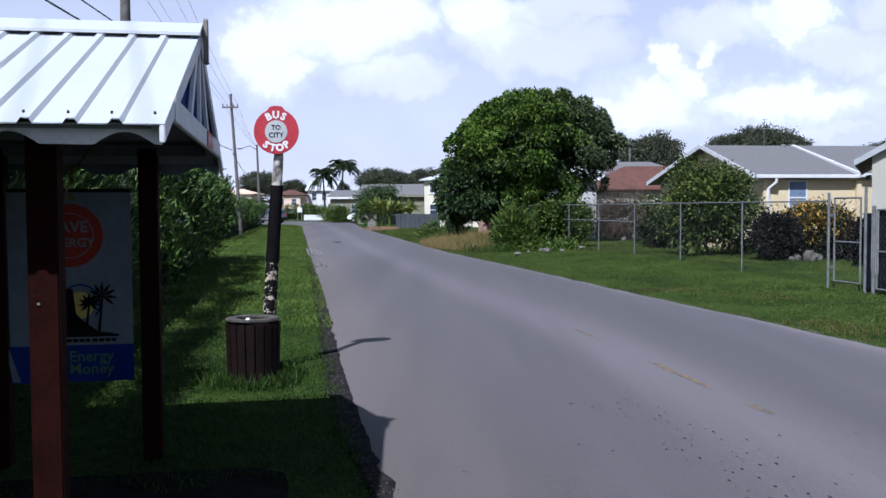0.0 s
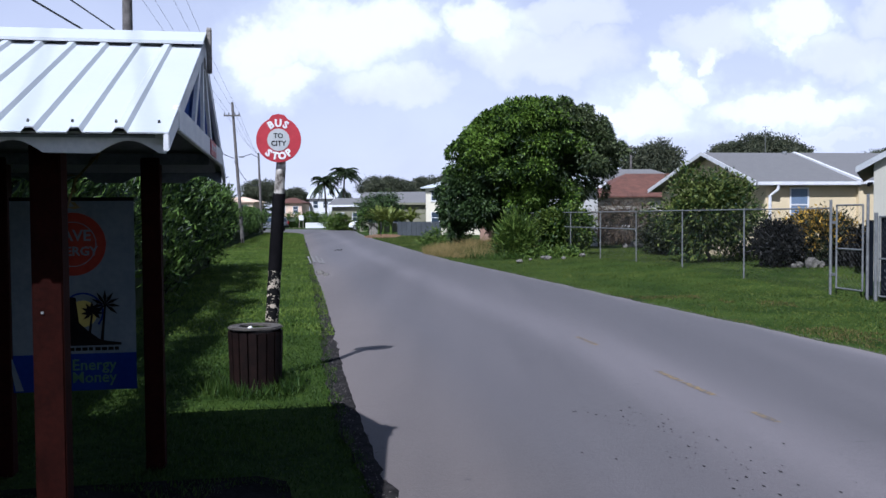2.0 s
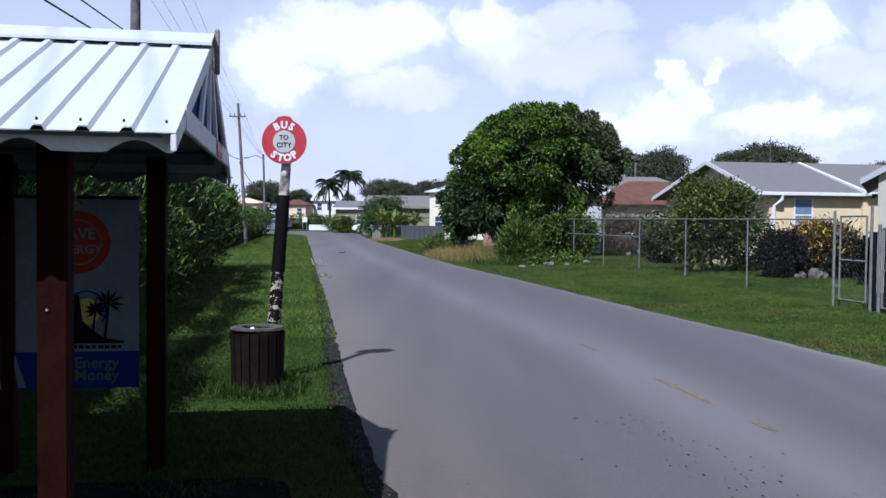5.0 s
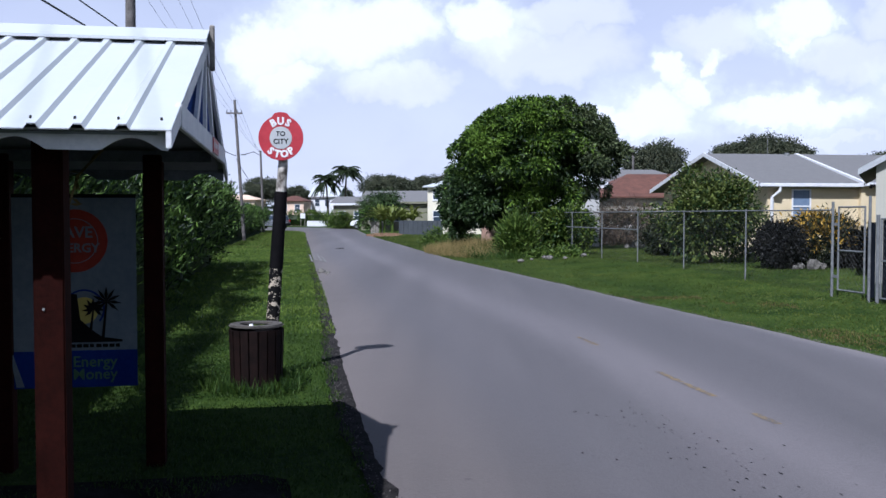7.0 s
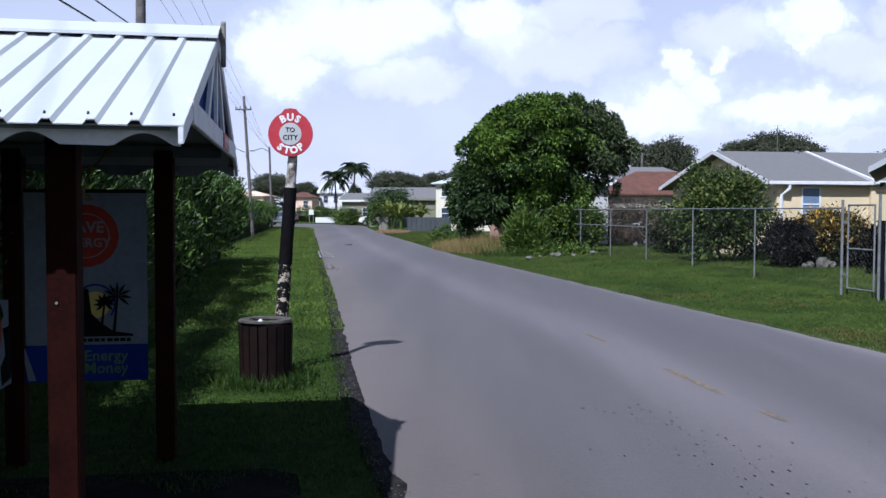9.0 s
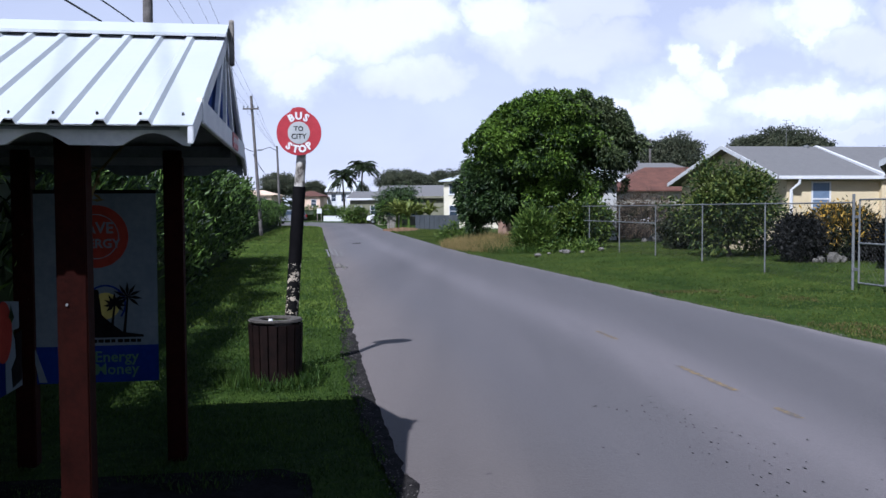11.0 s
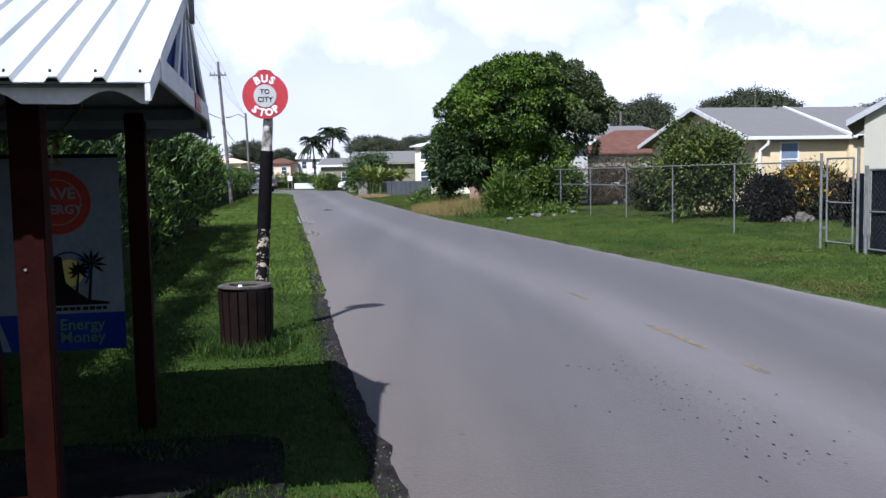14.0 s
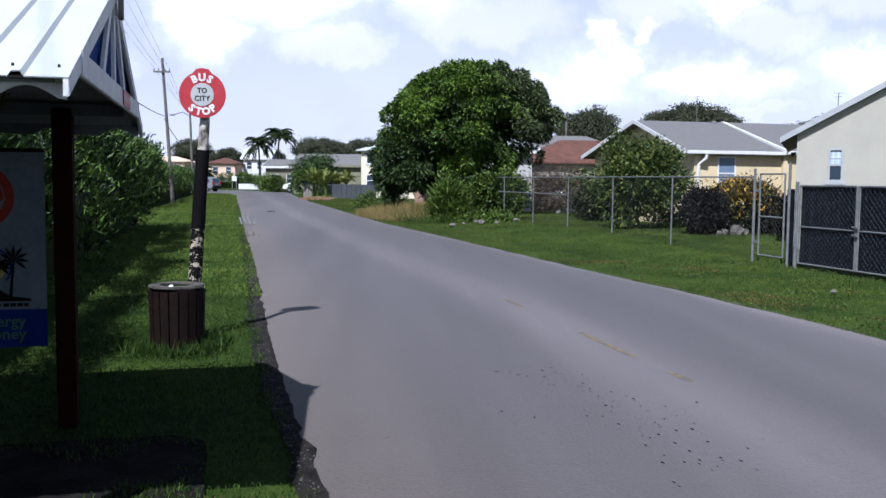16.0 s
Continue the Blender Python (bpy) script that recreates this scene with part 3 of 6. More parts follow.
# painted grid marking near the edge and a scrap on the road
s = Shape()
mx, my = 0.0, 0.0
for i, u0, u1 in ((-0.24, -3.1, 2.6), (-0.09, -2.4, 3.2), (0.08, -3.0, 3.0), (0.24, -3.2, 0.4)):
    s.box(mx + i - 0.028, mx + i + 0.028, my + u0, my + u1, 0.030, 0.034)
for x0, x1, j in ((-0.30, -0.20, 2.4), (-0.14, -0.02, -2.2), (0.06, 0.26, -2.9), (0.06, 0.26, 0.3), (0.06, 0.24, 2.9)):
    s.box(mx + x0, mx + x1, my + j - 0.2, my + j + 0.2, 0.0342, 0.037)
grid = tagged(new("painted_grid", mesh_of("painted_grid", s, ROADWHITE)), "faded white painted figures on the asphalt, too worn to read", "road marking")
grid.matrix_basis = pose(-5.14, 35.4, 0, 0, 0, 9.6)
s = Shape()
for k in range(7):
    pebble(s, -5.3 + rng.gauss(0, .07), 44.3 + rng.gauss(0, .12), 0.045, rng.uniform(.04, .075))
tagged(new("debris", mesh_of("debris", s, RUBBER)), "dark flattened scrap of debris lying on the road", "debris")

# ---- grass ----
def hedge_line(y):
    return np.interp(y, [-5, 8, 46, 54, 100], [-2.9, -5.0, -11.9, -12.9, -20.1])


def grass(name, n, y0, y1, xa, xb, h, w, material, label, keep=None):
    u = np.random.uniform(0, 1, n)
    y = y0 + (y1 - y0) * u
    f = np.random.uniform(0, 1, n)
    a, b = xa(y), xb(y)
    x = a + (b - a) * f
    base = np.stack([x, y, -0.03 + lift(x, y)], 1)
    if keep is not None:
        base = base[keep(base)]
    k = len(base)
    patch = np.array([0.75 + 0.7 * noise.noise((p[0] * 0.9, p[1] * 0.9, 0)) for p in base])
    way = np.random.normal(size=(k, 3)) * np.array([0.55, 0.55, 0.1]) + np.array([0, 0, 1.0])
    ob = leaves(name, base, way, np.random.uniform(0.6, 1.3, k) * h * np.clip(patch, .4, 1.5), np.random.uniform(0.7, 1.3, k) * w, material)
    return tagged(ob, label, "grass", kind="stuff")


def off_slab(b):
    """Away from the shelter's floor."""
    dx, dy = b[:, 0] + 1.345, b[:, 1] - 5.13
    lx, ly = dx * 0.9845 + dy * 0.1754, -dx * 0.1754 + dy * 0.9845
    return ~((lx > -1.75) & (lx < 0.22 + 0.16 * np.sin(ly * 5)) & (ly > -1.65) & (ly < 0.45 + 0.15 * np.sin(lx * 7)))


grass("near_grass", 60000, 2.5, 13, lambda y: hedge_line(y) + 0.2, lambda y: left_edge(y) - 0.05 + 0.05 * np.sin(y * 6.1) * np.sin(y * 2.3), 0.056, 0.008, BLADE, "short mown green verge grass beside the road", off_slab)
grass("verge_grass", 60000, 13, 50, lambda y: hedge_line(y) + 0.2, lambda y: left_edge(y) + 0.06, 0.07, 0.016, PALEBLADE, "mown green verge grass along the hedge")
grass("verge_grass", 26000, 50, 98, lambda y: hedge_line(y) + 0.1, lambda y: left_edge(y) - 0.05, 0.10, 0.035, PALEBLADE, "uneven green verge grass further along the road")
grass("verge_grass", 2500, 46, 96, lambda y: hedge_line(y) + 0.1, lambda y: left_edge(y) - 0.05, 0.10, 0.030, DRYTURF, "sparse yellowed grass on the verge")
grass("far_side_grass", 22000, 46, 82, lambda y: right_edge(y) + 0.02, lambda y: right_edge(y) + 5.5, 0.11, 0.035, FARBLADE, "rough green grass on the far verge")
grass("far_side_grass", 130000, 8, 46, lambda y: right_edge(y) - 0.03 + 0.09 * np.sin(y * 2.3) * np.sin(y * 5.1), lambda y: right_edge(y) + 11.0, 0.050, 0.016, FARBLADE, "mown green grass between the road and the fence")
def dry_patches(b):
    return np.array([noise.noise((p[0] * 0.8, p[1] * 0.55, 4.0)) + 0.5 * noise.noise((p[0] * 2.3, p[1] * 1.9, 6.0)) > 0.24 for p in b])


grass("dry_edge_grass", 15000, 9, 19, lambda y: right_edge(y) + 0.05, lambda y: right_edge(y) + 2.6, 0.050, 0.012, DRYTURF, "patches of yellowed dry grass on the far verge", dry_patches)

grass("dry_near_grass", 2200, 3.0, 4.8, lambda y: left_edge(y) - 0.75, lambda y: left_edge(y) - 0.08, 0.035, 0.006, DRYTURF, "yellowed thin grass by the broken road edge")
grass("slab_tuft", 420, 4.3, 5.0, lambda y: -1.35 + 0.1 * np.sin(y * 9), lambda y: -0.95 + 0.1 * np.sin(y * 7), 0.085, 0.009, BLADE, "grass tufts growing over the slab edge")

# ---- bus shelter ----
shelter = thing("bus_shelter", -1.345, 5.13, 0, 10.1, "timber bus shelter with white metal roof and dark red posts", "bus shelter")
# X_END runs past the visible roof, an unseen overhang added to shade the floor
EAVE_Z, RIDGE_Z, HALF, X_END = 2.005, 2.665, 1.65, -3.05
for i, (x, y) in enumerate(((-0.55, -1.18), (-0.465, 1.20), (-1.44, -1.18), (-1.44, 1.20))):
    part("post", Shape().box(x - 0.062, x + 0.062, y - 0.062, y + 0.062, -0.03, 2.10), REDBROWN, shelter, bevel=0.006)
# the beams are white; their darker tone is shade put into the colour
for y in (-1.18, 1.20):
    part("wall_plate", Shape().box(-2.95, -0.08, y - 0.045, y + 0.045, 2.055, 2.128), SHADEDWHITE, shelter, "white roof beam, shade put into its colour", bevel=0.004)
# flat boards lining the underside of both slopes
for sgn in (-1, 1):
    for k in range(6):
        y0, y1 = 1.575 - 0.26 * k, 1.575 - 0.26 * (k + 1) + 0.004
        z0, z1 = 2.003 + 0.401 * (1.575 - y0), 2.003 + 0.401 * (1.575 - y1)
        s = Shape().prism([(-0.06, sgn * y0, z0), (-0.06, sgn * y1, z1), (-0.06, sgn * y1, z1 + 0.010), (-0.06, sgn * y0, z0 + 0.010)], (X_END + 0.12, 0, 0))
        part("lining_board", s, LINING, shelter, "grey lining board under the roof, shade in its tone")
# ribbed metal sheets
PITCH = 0.1615
slope = math.hypot(HALF, RIDGE_Z - EAVE_Z)
for sgn, nm in ((-1, "roof_sheet"), (1, "roof_sheet")):
    s = Shape()
    prof = []
    prof.append((0.0, 0.0))
    x = -0.046
    while x > X_END:
        for dx, dz in ((0.0, 0.0), (0.105, 0.0), (0.118, 0.019), (0.146, 0.019), (0.1605, 0.0)):
            prof.append((x - dx, dz))
        x -= PITCH
    m = len(prof)
    for t in (0.0, 0.5, 1.0):
        for px, pz in prof:
            s.v.append((px, sgn * (HALF * (1 - t) + 0.0), EAVE_Z + (RIDGE_Z - EAVE_Z) * t + pz + 0.012))
        for px, pz in prof:
            s.v.append((px, sgn * (HALF * (1 - t)), EAVE_Z + (RIDGE_Z - EAVE_Z) * t + pz + 0.008))
    for t in range(2):
        for k in range(m - 1):
            a = t * 2 * m + k
            s.f.append((a, a + 1, a + 1 + 2 * m, a + 2 * m))
            s.f.append((a + m, a + 1 + m, a + 1 + 3 * m, a + 3 * m))
    sheet = part(nm, s, ROOFWHITE, shelter, "white ribbed metal roofing sheet")
    # fixing screws near the eave and ridge
    k = 0
    x = -0.05
    while x > X_END + 0.1:
        for t in (0.075, 0.93):
            z = EAVE_Z + (RIDGE_Z - EAVE_Z) * t + 0.014
            y = sgn * HALF * (1 - t)
            part("screw", Shape().tube([(x, y, z - 0.004), (x, y + sgn * 0.004, z + 0.008)], [0.0065, 0.0045], 6), RUBBER, sheet)
        x -= PITCH * (1 if k % 2 else 1)
        k += 1
cap = Shape()
for sgn in (-1, 1):
    cap.prism([(0.012, 0, RIDGE_Z + 0.062), (0.012, sgn * 0.19, RIDGE_Z + 0.062 - 0.086), (0.012, sgn * 0.19, RIDGE_Z + 0.046 - 0.086), (0.012, 0, RIDGE_Z + 0.046)], (X_END - 0.02, 0, 0))
part("ridge_cap", cap, ROOFWHITE, shelter, "white metal ridge cap")
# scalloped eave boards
# the far board is white too, but carries shade in its colour
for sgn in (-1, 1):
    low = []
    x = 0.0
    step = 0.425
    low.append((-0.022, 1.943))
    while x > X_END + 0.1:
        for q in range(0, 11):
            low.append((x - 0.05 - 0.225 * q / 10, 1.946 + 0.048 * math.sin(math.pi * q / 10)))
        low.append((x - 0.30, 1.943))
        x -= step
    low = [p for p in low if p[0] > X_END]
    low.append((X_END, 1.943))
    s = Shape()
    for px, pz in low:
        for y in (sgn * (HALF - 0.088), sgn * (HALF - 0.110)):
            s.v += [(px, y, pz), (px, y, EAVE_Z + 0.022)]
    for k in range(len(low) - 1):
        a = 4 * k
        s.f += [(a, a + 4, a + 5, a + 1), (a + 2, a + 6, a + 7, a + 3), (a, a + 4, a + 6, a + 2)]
    part("eave_board", s, WHITE if sgn < 0 else SHADEDWHITE, shelter, "white scalloped eave board" if sgn < 0 else "white scalloped eave board, inner shade in its colour")
# gable ends
for gx, face in ((-0.02, 1), (X_END + 0.04, -1)):
    gable = Shape()
    zc = 2.13
    hz = HALF * (RIDGE_Z - zc) / (RIDGE_Z - EAVE_Z)
    gable.prism([(gx - 0.02 * face, -hz, zc), (gx - 0.02 * face, hz, zc), (gx - 0.02 * face, 0, RIDGE_Z - 0.01)], (-0.012 * face, 0, 0))
    panel = part("gable_panel", gable, BLUE, shelter, "blue painted gable panel")
    for sgn in (-1, 1):
        s = Shape().prism([(gx, sgn * HALF, EAVE_Z - 0.06), (gx, sgn * HALF, EAVE_Z + 0.01), (gx, 0, RIDGE_Z + 0.01), (gx, 0, RIDGE_Z - 0.075)], (0.022 * face, 0, 0))
        part("barge_board", s, WHITE, shelter, "white barge board", bevel=0.003)
        for f0, f1 in ((0.0, 0.0), (0.40, 0.10)):
            if f0 == 0.0 and sgn < 0:
                continue
            a, b = (gx + 0.004 * face, sgn * hz * f0, zc), (gx + 0.004 * face, sgn * hz * f1, zc + (RIDGE_Z - zc) * (1 - f1) - 0.06)
            part("batten", Shape().beam(a, b, 0.018, 0.065, (0, 1, 0)), WHITE, panel, "white batten")
    part("bottom_chord", Shape().box(min(gx, gx + 0.026 * face), max(gx, gx + 0.026 * face), -1.33, 1.33, 2.055, 2.16), WHITE, shelter, bevel=0.004)
part("red_plate", Shape().box(0.0065, 0.012, 0.22, 0.62, 2.063, 2.152), RED, shelter, "small red plate with white bars")
for k in range(3):
    part("lettering_bar", Shape().box(0.0121, 0.0145, 0.28 + k * 0.11, 0.325 + k * 0.11, 2.095, 2.125), WHITE, shelter)
part("finial", Shape().prism([(0.014, -0.025, 2.5), (0.014, 0.025, 2.5), (0.014, 0.025, 2.74), (0.014, 0.0, 2.755), (0.014, -0.025, 2.74)], (0.026, 0, 0)), GREYWOOD, shelter, "weathered grey timber finial", bevel=0.004)
# low side rail
part("side_rail", Shape().box(-1.376, -0.614, -1.215, -1.165, 0.20, 0.33), REDBROWN, shelter, "dark red side rail", bevel=0.004)
for z in (0.26, 1.30):
    part("bolt", Shape().tube([(-0.57, -1.24, z), (-0.57, -1.249, z)], 0.006, 8), STEEL, shelter, "steel bolt head")
slab = Shape()
ring = []
for t in np.linspace(0, 1, 40, endpoint=False):
    a = 2 * math.pi * t
    c, q = math.cos(a), math.sin(a)
    k = 1 / max(abs(c) / 1.12, abs(q) / 1.28)
    ring.append((-0.68 + c * k + 0.03 * noise.noise((c * 3, q * 3, 1)), -0.48 + q * k + 0.04 * noise.noise((c * 3, q * 3, 4)), -0.03))
slab.prism(ring, (0, 0, 0.016))
floor_slab = tagged(new("concrete_slab", mesh_of("concrete_slab", slab, SHADEDCONCRETE, 0.01)), "worn dark concrete floor slab under the shelter, deepened for shade", "slab", kind="structure")
floor_slab.matrix_basis = pose(-1.345, 5.13, 0, 0, 0, 10.1)


def disc(cx, cz, r, y, n=40, r2=None):
    s = Shape()
    return s.prism([(cx + r * math.cos(2 * math.pi * k / n), y, cz + (r2 or r) * math.sin(2 * math.pi * k / n)) for k in range(n)], (0, 0.004, 0))


# hanging banner on the far side
banner = thing("hanging_banner", -1.345 + 0.064, 5.13 + 0.0114, 0, 10.1, "white and blue energy-saving banner hung between shelter posts", "banner")
BY = 1.165
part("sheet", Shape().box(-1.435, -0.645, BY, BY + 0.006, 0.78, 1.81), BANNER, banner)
part("lower_band", Shape().box(-1.435, -0.645, BY, BY + 0.006, 0.53, 0.779), BANNERBLUE, banner, "blue lower band")
part("hem", Shape().box(-1.435, -0.645, BY - 0.006, BY + 0.012, 1.81, 1.835), BLACK, banner)
emblem = part("emblem", disc(-1.04, 1.52, 0.212, BY - 0.005), BANNERRED, banner, "round red emblem")
s = Shape()
for k in range(48):
    a0, a1 = 2 * math.pi * k / 48, 2 * math.pi * (k + 1) / 48
    s.prism([(-1.04 + rr * math.cos(a), BY - 0.008, 1.52 + rr * math.sin(a)) for rr, a in ((0.146, a0), (0.152, a0), (0.152, a1), (0.146, a1))], (0, 0.003, 0))
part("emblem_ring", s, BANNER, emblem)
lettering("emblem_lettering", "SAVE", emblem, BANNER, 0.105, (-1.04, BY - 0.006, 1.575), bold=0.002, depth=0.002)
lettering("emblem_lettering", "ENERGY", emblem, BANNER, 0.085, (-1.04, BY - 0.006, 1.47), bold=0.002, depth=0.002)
pict = part("picture_base", Shape().prism([(-1.12, BY - 0.006, 0.835), (-0.74, BY - 0.006, 0.835), (-0.74, BY - 0.006, 0.85), (-0.87, BY - 0.006, 0.87), (-0.95, BY - 0.006, 0.93), (-1.01, BY - 0.006, 0.99), (-1.03, BY - 0.006, 1.16), (-1.12, BY - 0.006, 1.17)], (0, 0.004, 0)), BLACK, banner, "black landscape silhouette")
part("picture_sun", disc(-0.985, 1.05, 0.09, BY - 0.0035), BANNERYELLOW, pict)
s = Shape()
for k in range(36):
    a0, a1 = math.pi * 1.25 * k / 36 - 0.7, math.pi * 1.25 * (k + 1) / 36 - 0.7
    s.prism([(-0.985 + rr * math.cos(a), BY - 0.005, 1.06 + rr * math.sin(a)) for rr, a in ((0.122, a0), (0.134, a0), (0.134, a1), (0.122, a1))], (0, 0.003, 0))
part("picture_ring", s, BANNERBLUE, pict)
for px, pz, lean, sc in ((-0.84, 1.11, 0.03, 1.0), (-0.925, 1.06, 0.01, 0.75)):
    s = Shape()
    s.prism([(px - 0.035, BY - 0.008, 0.86), (px - 0.015, BY - 0.008, 0.86), (px + 0.006, BY - 0.008, pz), (px - 0.006, BY - 0.008, pz)], (0, 0.003, 0))
    for k in range(9):
        a = math.radians(-40 + 32.5 * k)
        L = 0.10 * sc
        d, q = Vector((math.cos(a), 0, math.sin(a))), Vector((-math.sin(a), 0, math.cos(a)))
        o = Vector((px, BY - 0.009, pz))
        s.prism([o, o + d * L * 0.5 + q * 0.013, o + d * L, o + d * L * 0.5 - q * 0.009], (0, 0.003, 0))
    part("picture_palm", s, BLACK, pict)
for k in range(9):
    part("caption_bar", Shape().box(-1.12 + k * 0.042, -1.12 + k * 0.042 + (0.034 if k % 4 else 0.026), BY - 0.004, BY + 0.0, 0.80, 0.822), BLACK, banner)
lettering("banner_lettering", "Energy", banner, BANNERGREEN, 0.105, (-0.92, BY - 0.003, 0.70), depth=0.002, bold=0.001)
lettering("banner_lettering", "Money", banner, BANNERGREEN, 0.105, (-0.92, BY - 0.003, 0.615), depth=0.002, bold=0.001)
# pale sliver drawn on in place of a lit strip of banner
part("sun_streak", Shape().prism([(-1.46, BY - 0.003, 0.76), (-1.44, BY - 0.003, 0.76), (-1.37, BY - 0.003, 0.54), (-1.42, BY - 0.003, 0.54)], (0, 0.002, 0)), BANNER, banner)

# blue poster along the back
poster = thing("back_poster", -1.345 + 0.021, 5.13 - 0.118, 0.06, 10.1, "long blue poster with a red round emblem along the shelter back", "poster")
PX = -1.425
part("sheet", Shape().box(PX, PX + 0.006, -1.10, 0.80, 0.50, 1.08), POSTERBLUE, poster)
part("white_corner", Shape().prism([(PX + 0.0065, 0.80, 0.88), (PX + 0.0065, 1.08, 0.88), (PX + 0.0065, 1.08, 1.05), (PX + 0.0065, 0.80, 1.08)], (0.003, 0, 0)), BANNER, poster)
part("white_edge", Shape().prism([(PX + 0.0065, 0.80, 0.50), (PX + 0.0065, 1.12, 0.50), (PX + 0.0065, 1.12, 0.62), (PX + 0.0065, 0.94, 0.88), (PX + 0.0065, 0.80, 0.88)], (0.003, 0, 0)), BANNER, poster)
s = Shape().prism([(PX + 0.0105, 0.76 + 0.165 * math.cos(a), 0.89 + 0.19 * math.sin(a)) for a in np.linspace(0, 6.1, 36)], (0.003, 0, 0))
part("poster_emblem", s, BANNERRED, poster, "red round emblem")
part("dark_figure", Shape().prism([(PX + 0.0105, 0.92, 0.52), (PX + 0.0105, 1.10, 0.54), (PX + 0.0105, 1.12, 0.86), (PX + 0.0105, 0.98, 0.85), (PX + 0.0105, 1.0, 0.7), (PX + 0.0105, 0.9, 0.64)], (0.003, 0, 0)), BLACK, poster, "dark silhouette shape")

# crumpled blue and white carton on the shelter floor
carton = thing("carton", -2.74, 4.46, -0.012, 24, "crumpled blue and white carton on the shelter floor", "litter")
part("body", Shape().prism([(-0.16, -0.11, 0), (0.16, -0.10, 0), (0.17, 0.12, 0), (-0.15, 0.11, 0)], (0.02, 0.01, 0.10)), BANNERBLUE, carton, bevel=0.015)
part("flap", Shape().prism([(-0.13, -0.10, 0.107), (0.18, -0.085, 0.107), (0.185, 0.03, 0.107), (-0.12, 0.02, 0.112)], (0, 0, 0.006)), WHITE, carton, "white carton flap")

# ---- bus stop sign ----
stop = thing("bus_stop_sign", -1.768, 9.7, -0.035, 0, "round red bus stop sign on a leaning black wooden post", "bus stop sign")
foot, head = Vector((-0.165, 0.03, -0.03)), Vector((0.012, 0.03, 2.42))


def along(z):
    return foot + (head - foot) * ((z - foot.z) / (head.z - foot.z))


def stretch(name, z0, z1, r0, r1, material, label):
    pts, rad = [], []
    for k in range(9):
        z = z0 + (z1 - z0) * k / 8
        pts.append(along(z) + Vector((0.006 * noise.noise((z * 3, 1, 0)), 0, 0)))
        rad.append(r0 + (r1 - r0) * k / 8 + 0.003 * noise.noise((z * 7, 4, 0)))
    part(name, Shape().tube(pts, rad, 14), material, stop, label, smooth=True)


stretch("post_foot", -0.03, 1.16, 0.072, 0.069, PEEL, "peeling black and white lower post")
stretch("post_middle", 1.1601, 1.98, 0.072, 0.067, BLACK, "black painted post")
stretch("post_head", 1.9801, 2.42, 0.056, 0.048, mat("worn_white_paint", (0.06, 0.05, 0.04), (0.4712, 0.4408, 0.3952), 8, 0.85, bump=0.5, fine=2), "worn white painted post head")
SC, SZ, SR = 0.0, 2.545, 0.238
outline = [(SR * math.cos(a), SR * math.sin(a)) for a in np.linspace(math.radians(115), math.radians(425), 60)]
outline = [(x, z) for x, z in outline] + [(0.062, 0.262), (0.0, 0.272), (-0.062, 0.262)]
plate = part("sign_plate", Shape().prism([(x, -0.075, SZ + z) for x, z in outline], (0, 0.012, 0)), RED, stop, "red round sign plate", bevel=0.002)
part("centre_disc", disc(0, SZ, 0.118, -0.081), SIGNGREY, plate, "light grey centre disc")
for word, up, rad in (("BUS", True, 0.172), ("STOP", False, 0.176)):
    for k, ch in enumerate(word):
        span = 0.47 if up else 0.44
        a = (k - (len(word) - 1) / 2) * span
        if up:
            x, z, rot = rad * math.sin(a), rad * math.cos(a), a
        else:
            x, z, rot = rad * math.sin(a), -rad * math.cos(a), -a
        m = pose(x, -0.0795, SZ + z, 90, 0, 0) @ pose(0, 0, 0, 0, 0, -math.degrees(rot))
        lettering("letter", ch, plate, WHITE, 0.104, None, m, bold=0.005, depth=0.002)
lettering("letter_line", "TO", plate, BLACK, 0.072, (0, -0.083, SZ + 0.040), bold=0.001, depth=0.002)
lettering("letter_line", "CITY", plate, BLACK, 0.074, (0, -0.083, SZ - 0.040), bold=0.001, depth=0.002)
part("bracket", Shape().box(-0.03, 0.03, -0.062, -0.028, 2.36, 2.42), STEEL, stop)

# ---- litter bin ----
litter = thing("litter_bin", -1.905, 8.98, 0, 6, "round dark brown slatted litter bin with a worn grey rim", "litter bin")
NS = 18
for k in range(NS):
    a0, a1 = 2 * math.pi * (k + 0.06) / NS, 2 * math.pi * (k + 0.94) / NS
    jitter = 0.004 * noise.noise((k * 1.7, 0, 0))
    pts = [(rr * math.cos(a), rr * math.sin(a), -0.03) for rr, a in ((0.245, a0), (0.272 + jitter, a0), (0.272 + jitter, a1), (0.245, a1))]
    foot_pts = [(px * 0.93, py * 0.93, pz) for px, py, pz in pts]
    s = Shape().add(foot_pts + [(px, py, pz + 0.60 + jitter) for px, py, pz in pts], [(3, 2, 1, 0), (4, 5, 6, 7), (0, 1, 5, 4), (1, 2, 6, 5), (2, 3, 7, 6), (3, 0, 4, 7)])
    part("slat", s, BINWOOD, litter, bevel=0.004)
part("liner", Shape().ring(-0.03, 0.56, 0.19, 0.226), BLACK, litter, "black inner drum")
part("liner_floor", Shape().tube([(0, 0, 0.02), (0, 0, 0.03)], 0.189, 24), BLACK, litter)
part("rim", Shape().ring(0.588, 0.618, 0.150, 0.272, 14), BINRIM, litter, "worn grey rim ring", bevel=0.012, smooth=True)
paper = Shape()
pebble(paper, -0.03, -0.19, 0.615, 0.030)
scrap = tagged(new("paper_scrap", mesh_of("paper_scrap", paper, WHITE)), "small white paper scrap on the bin rim", "litter")
scrap.matrix_basis = pose(-1.905, 8.98, 0.004, 0, 0, 6)
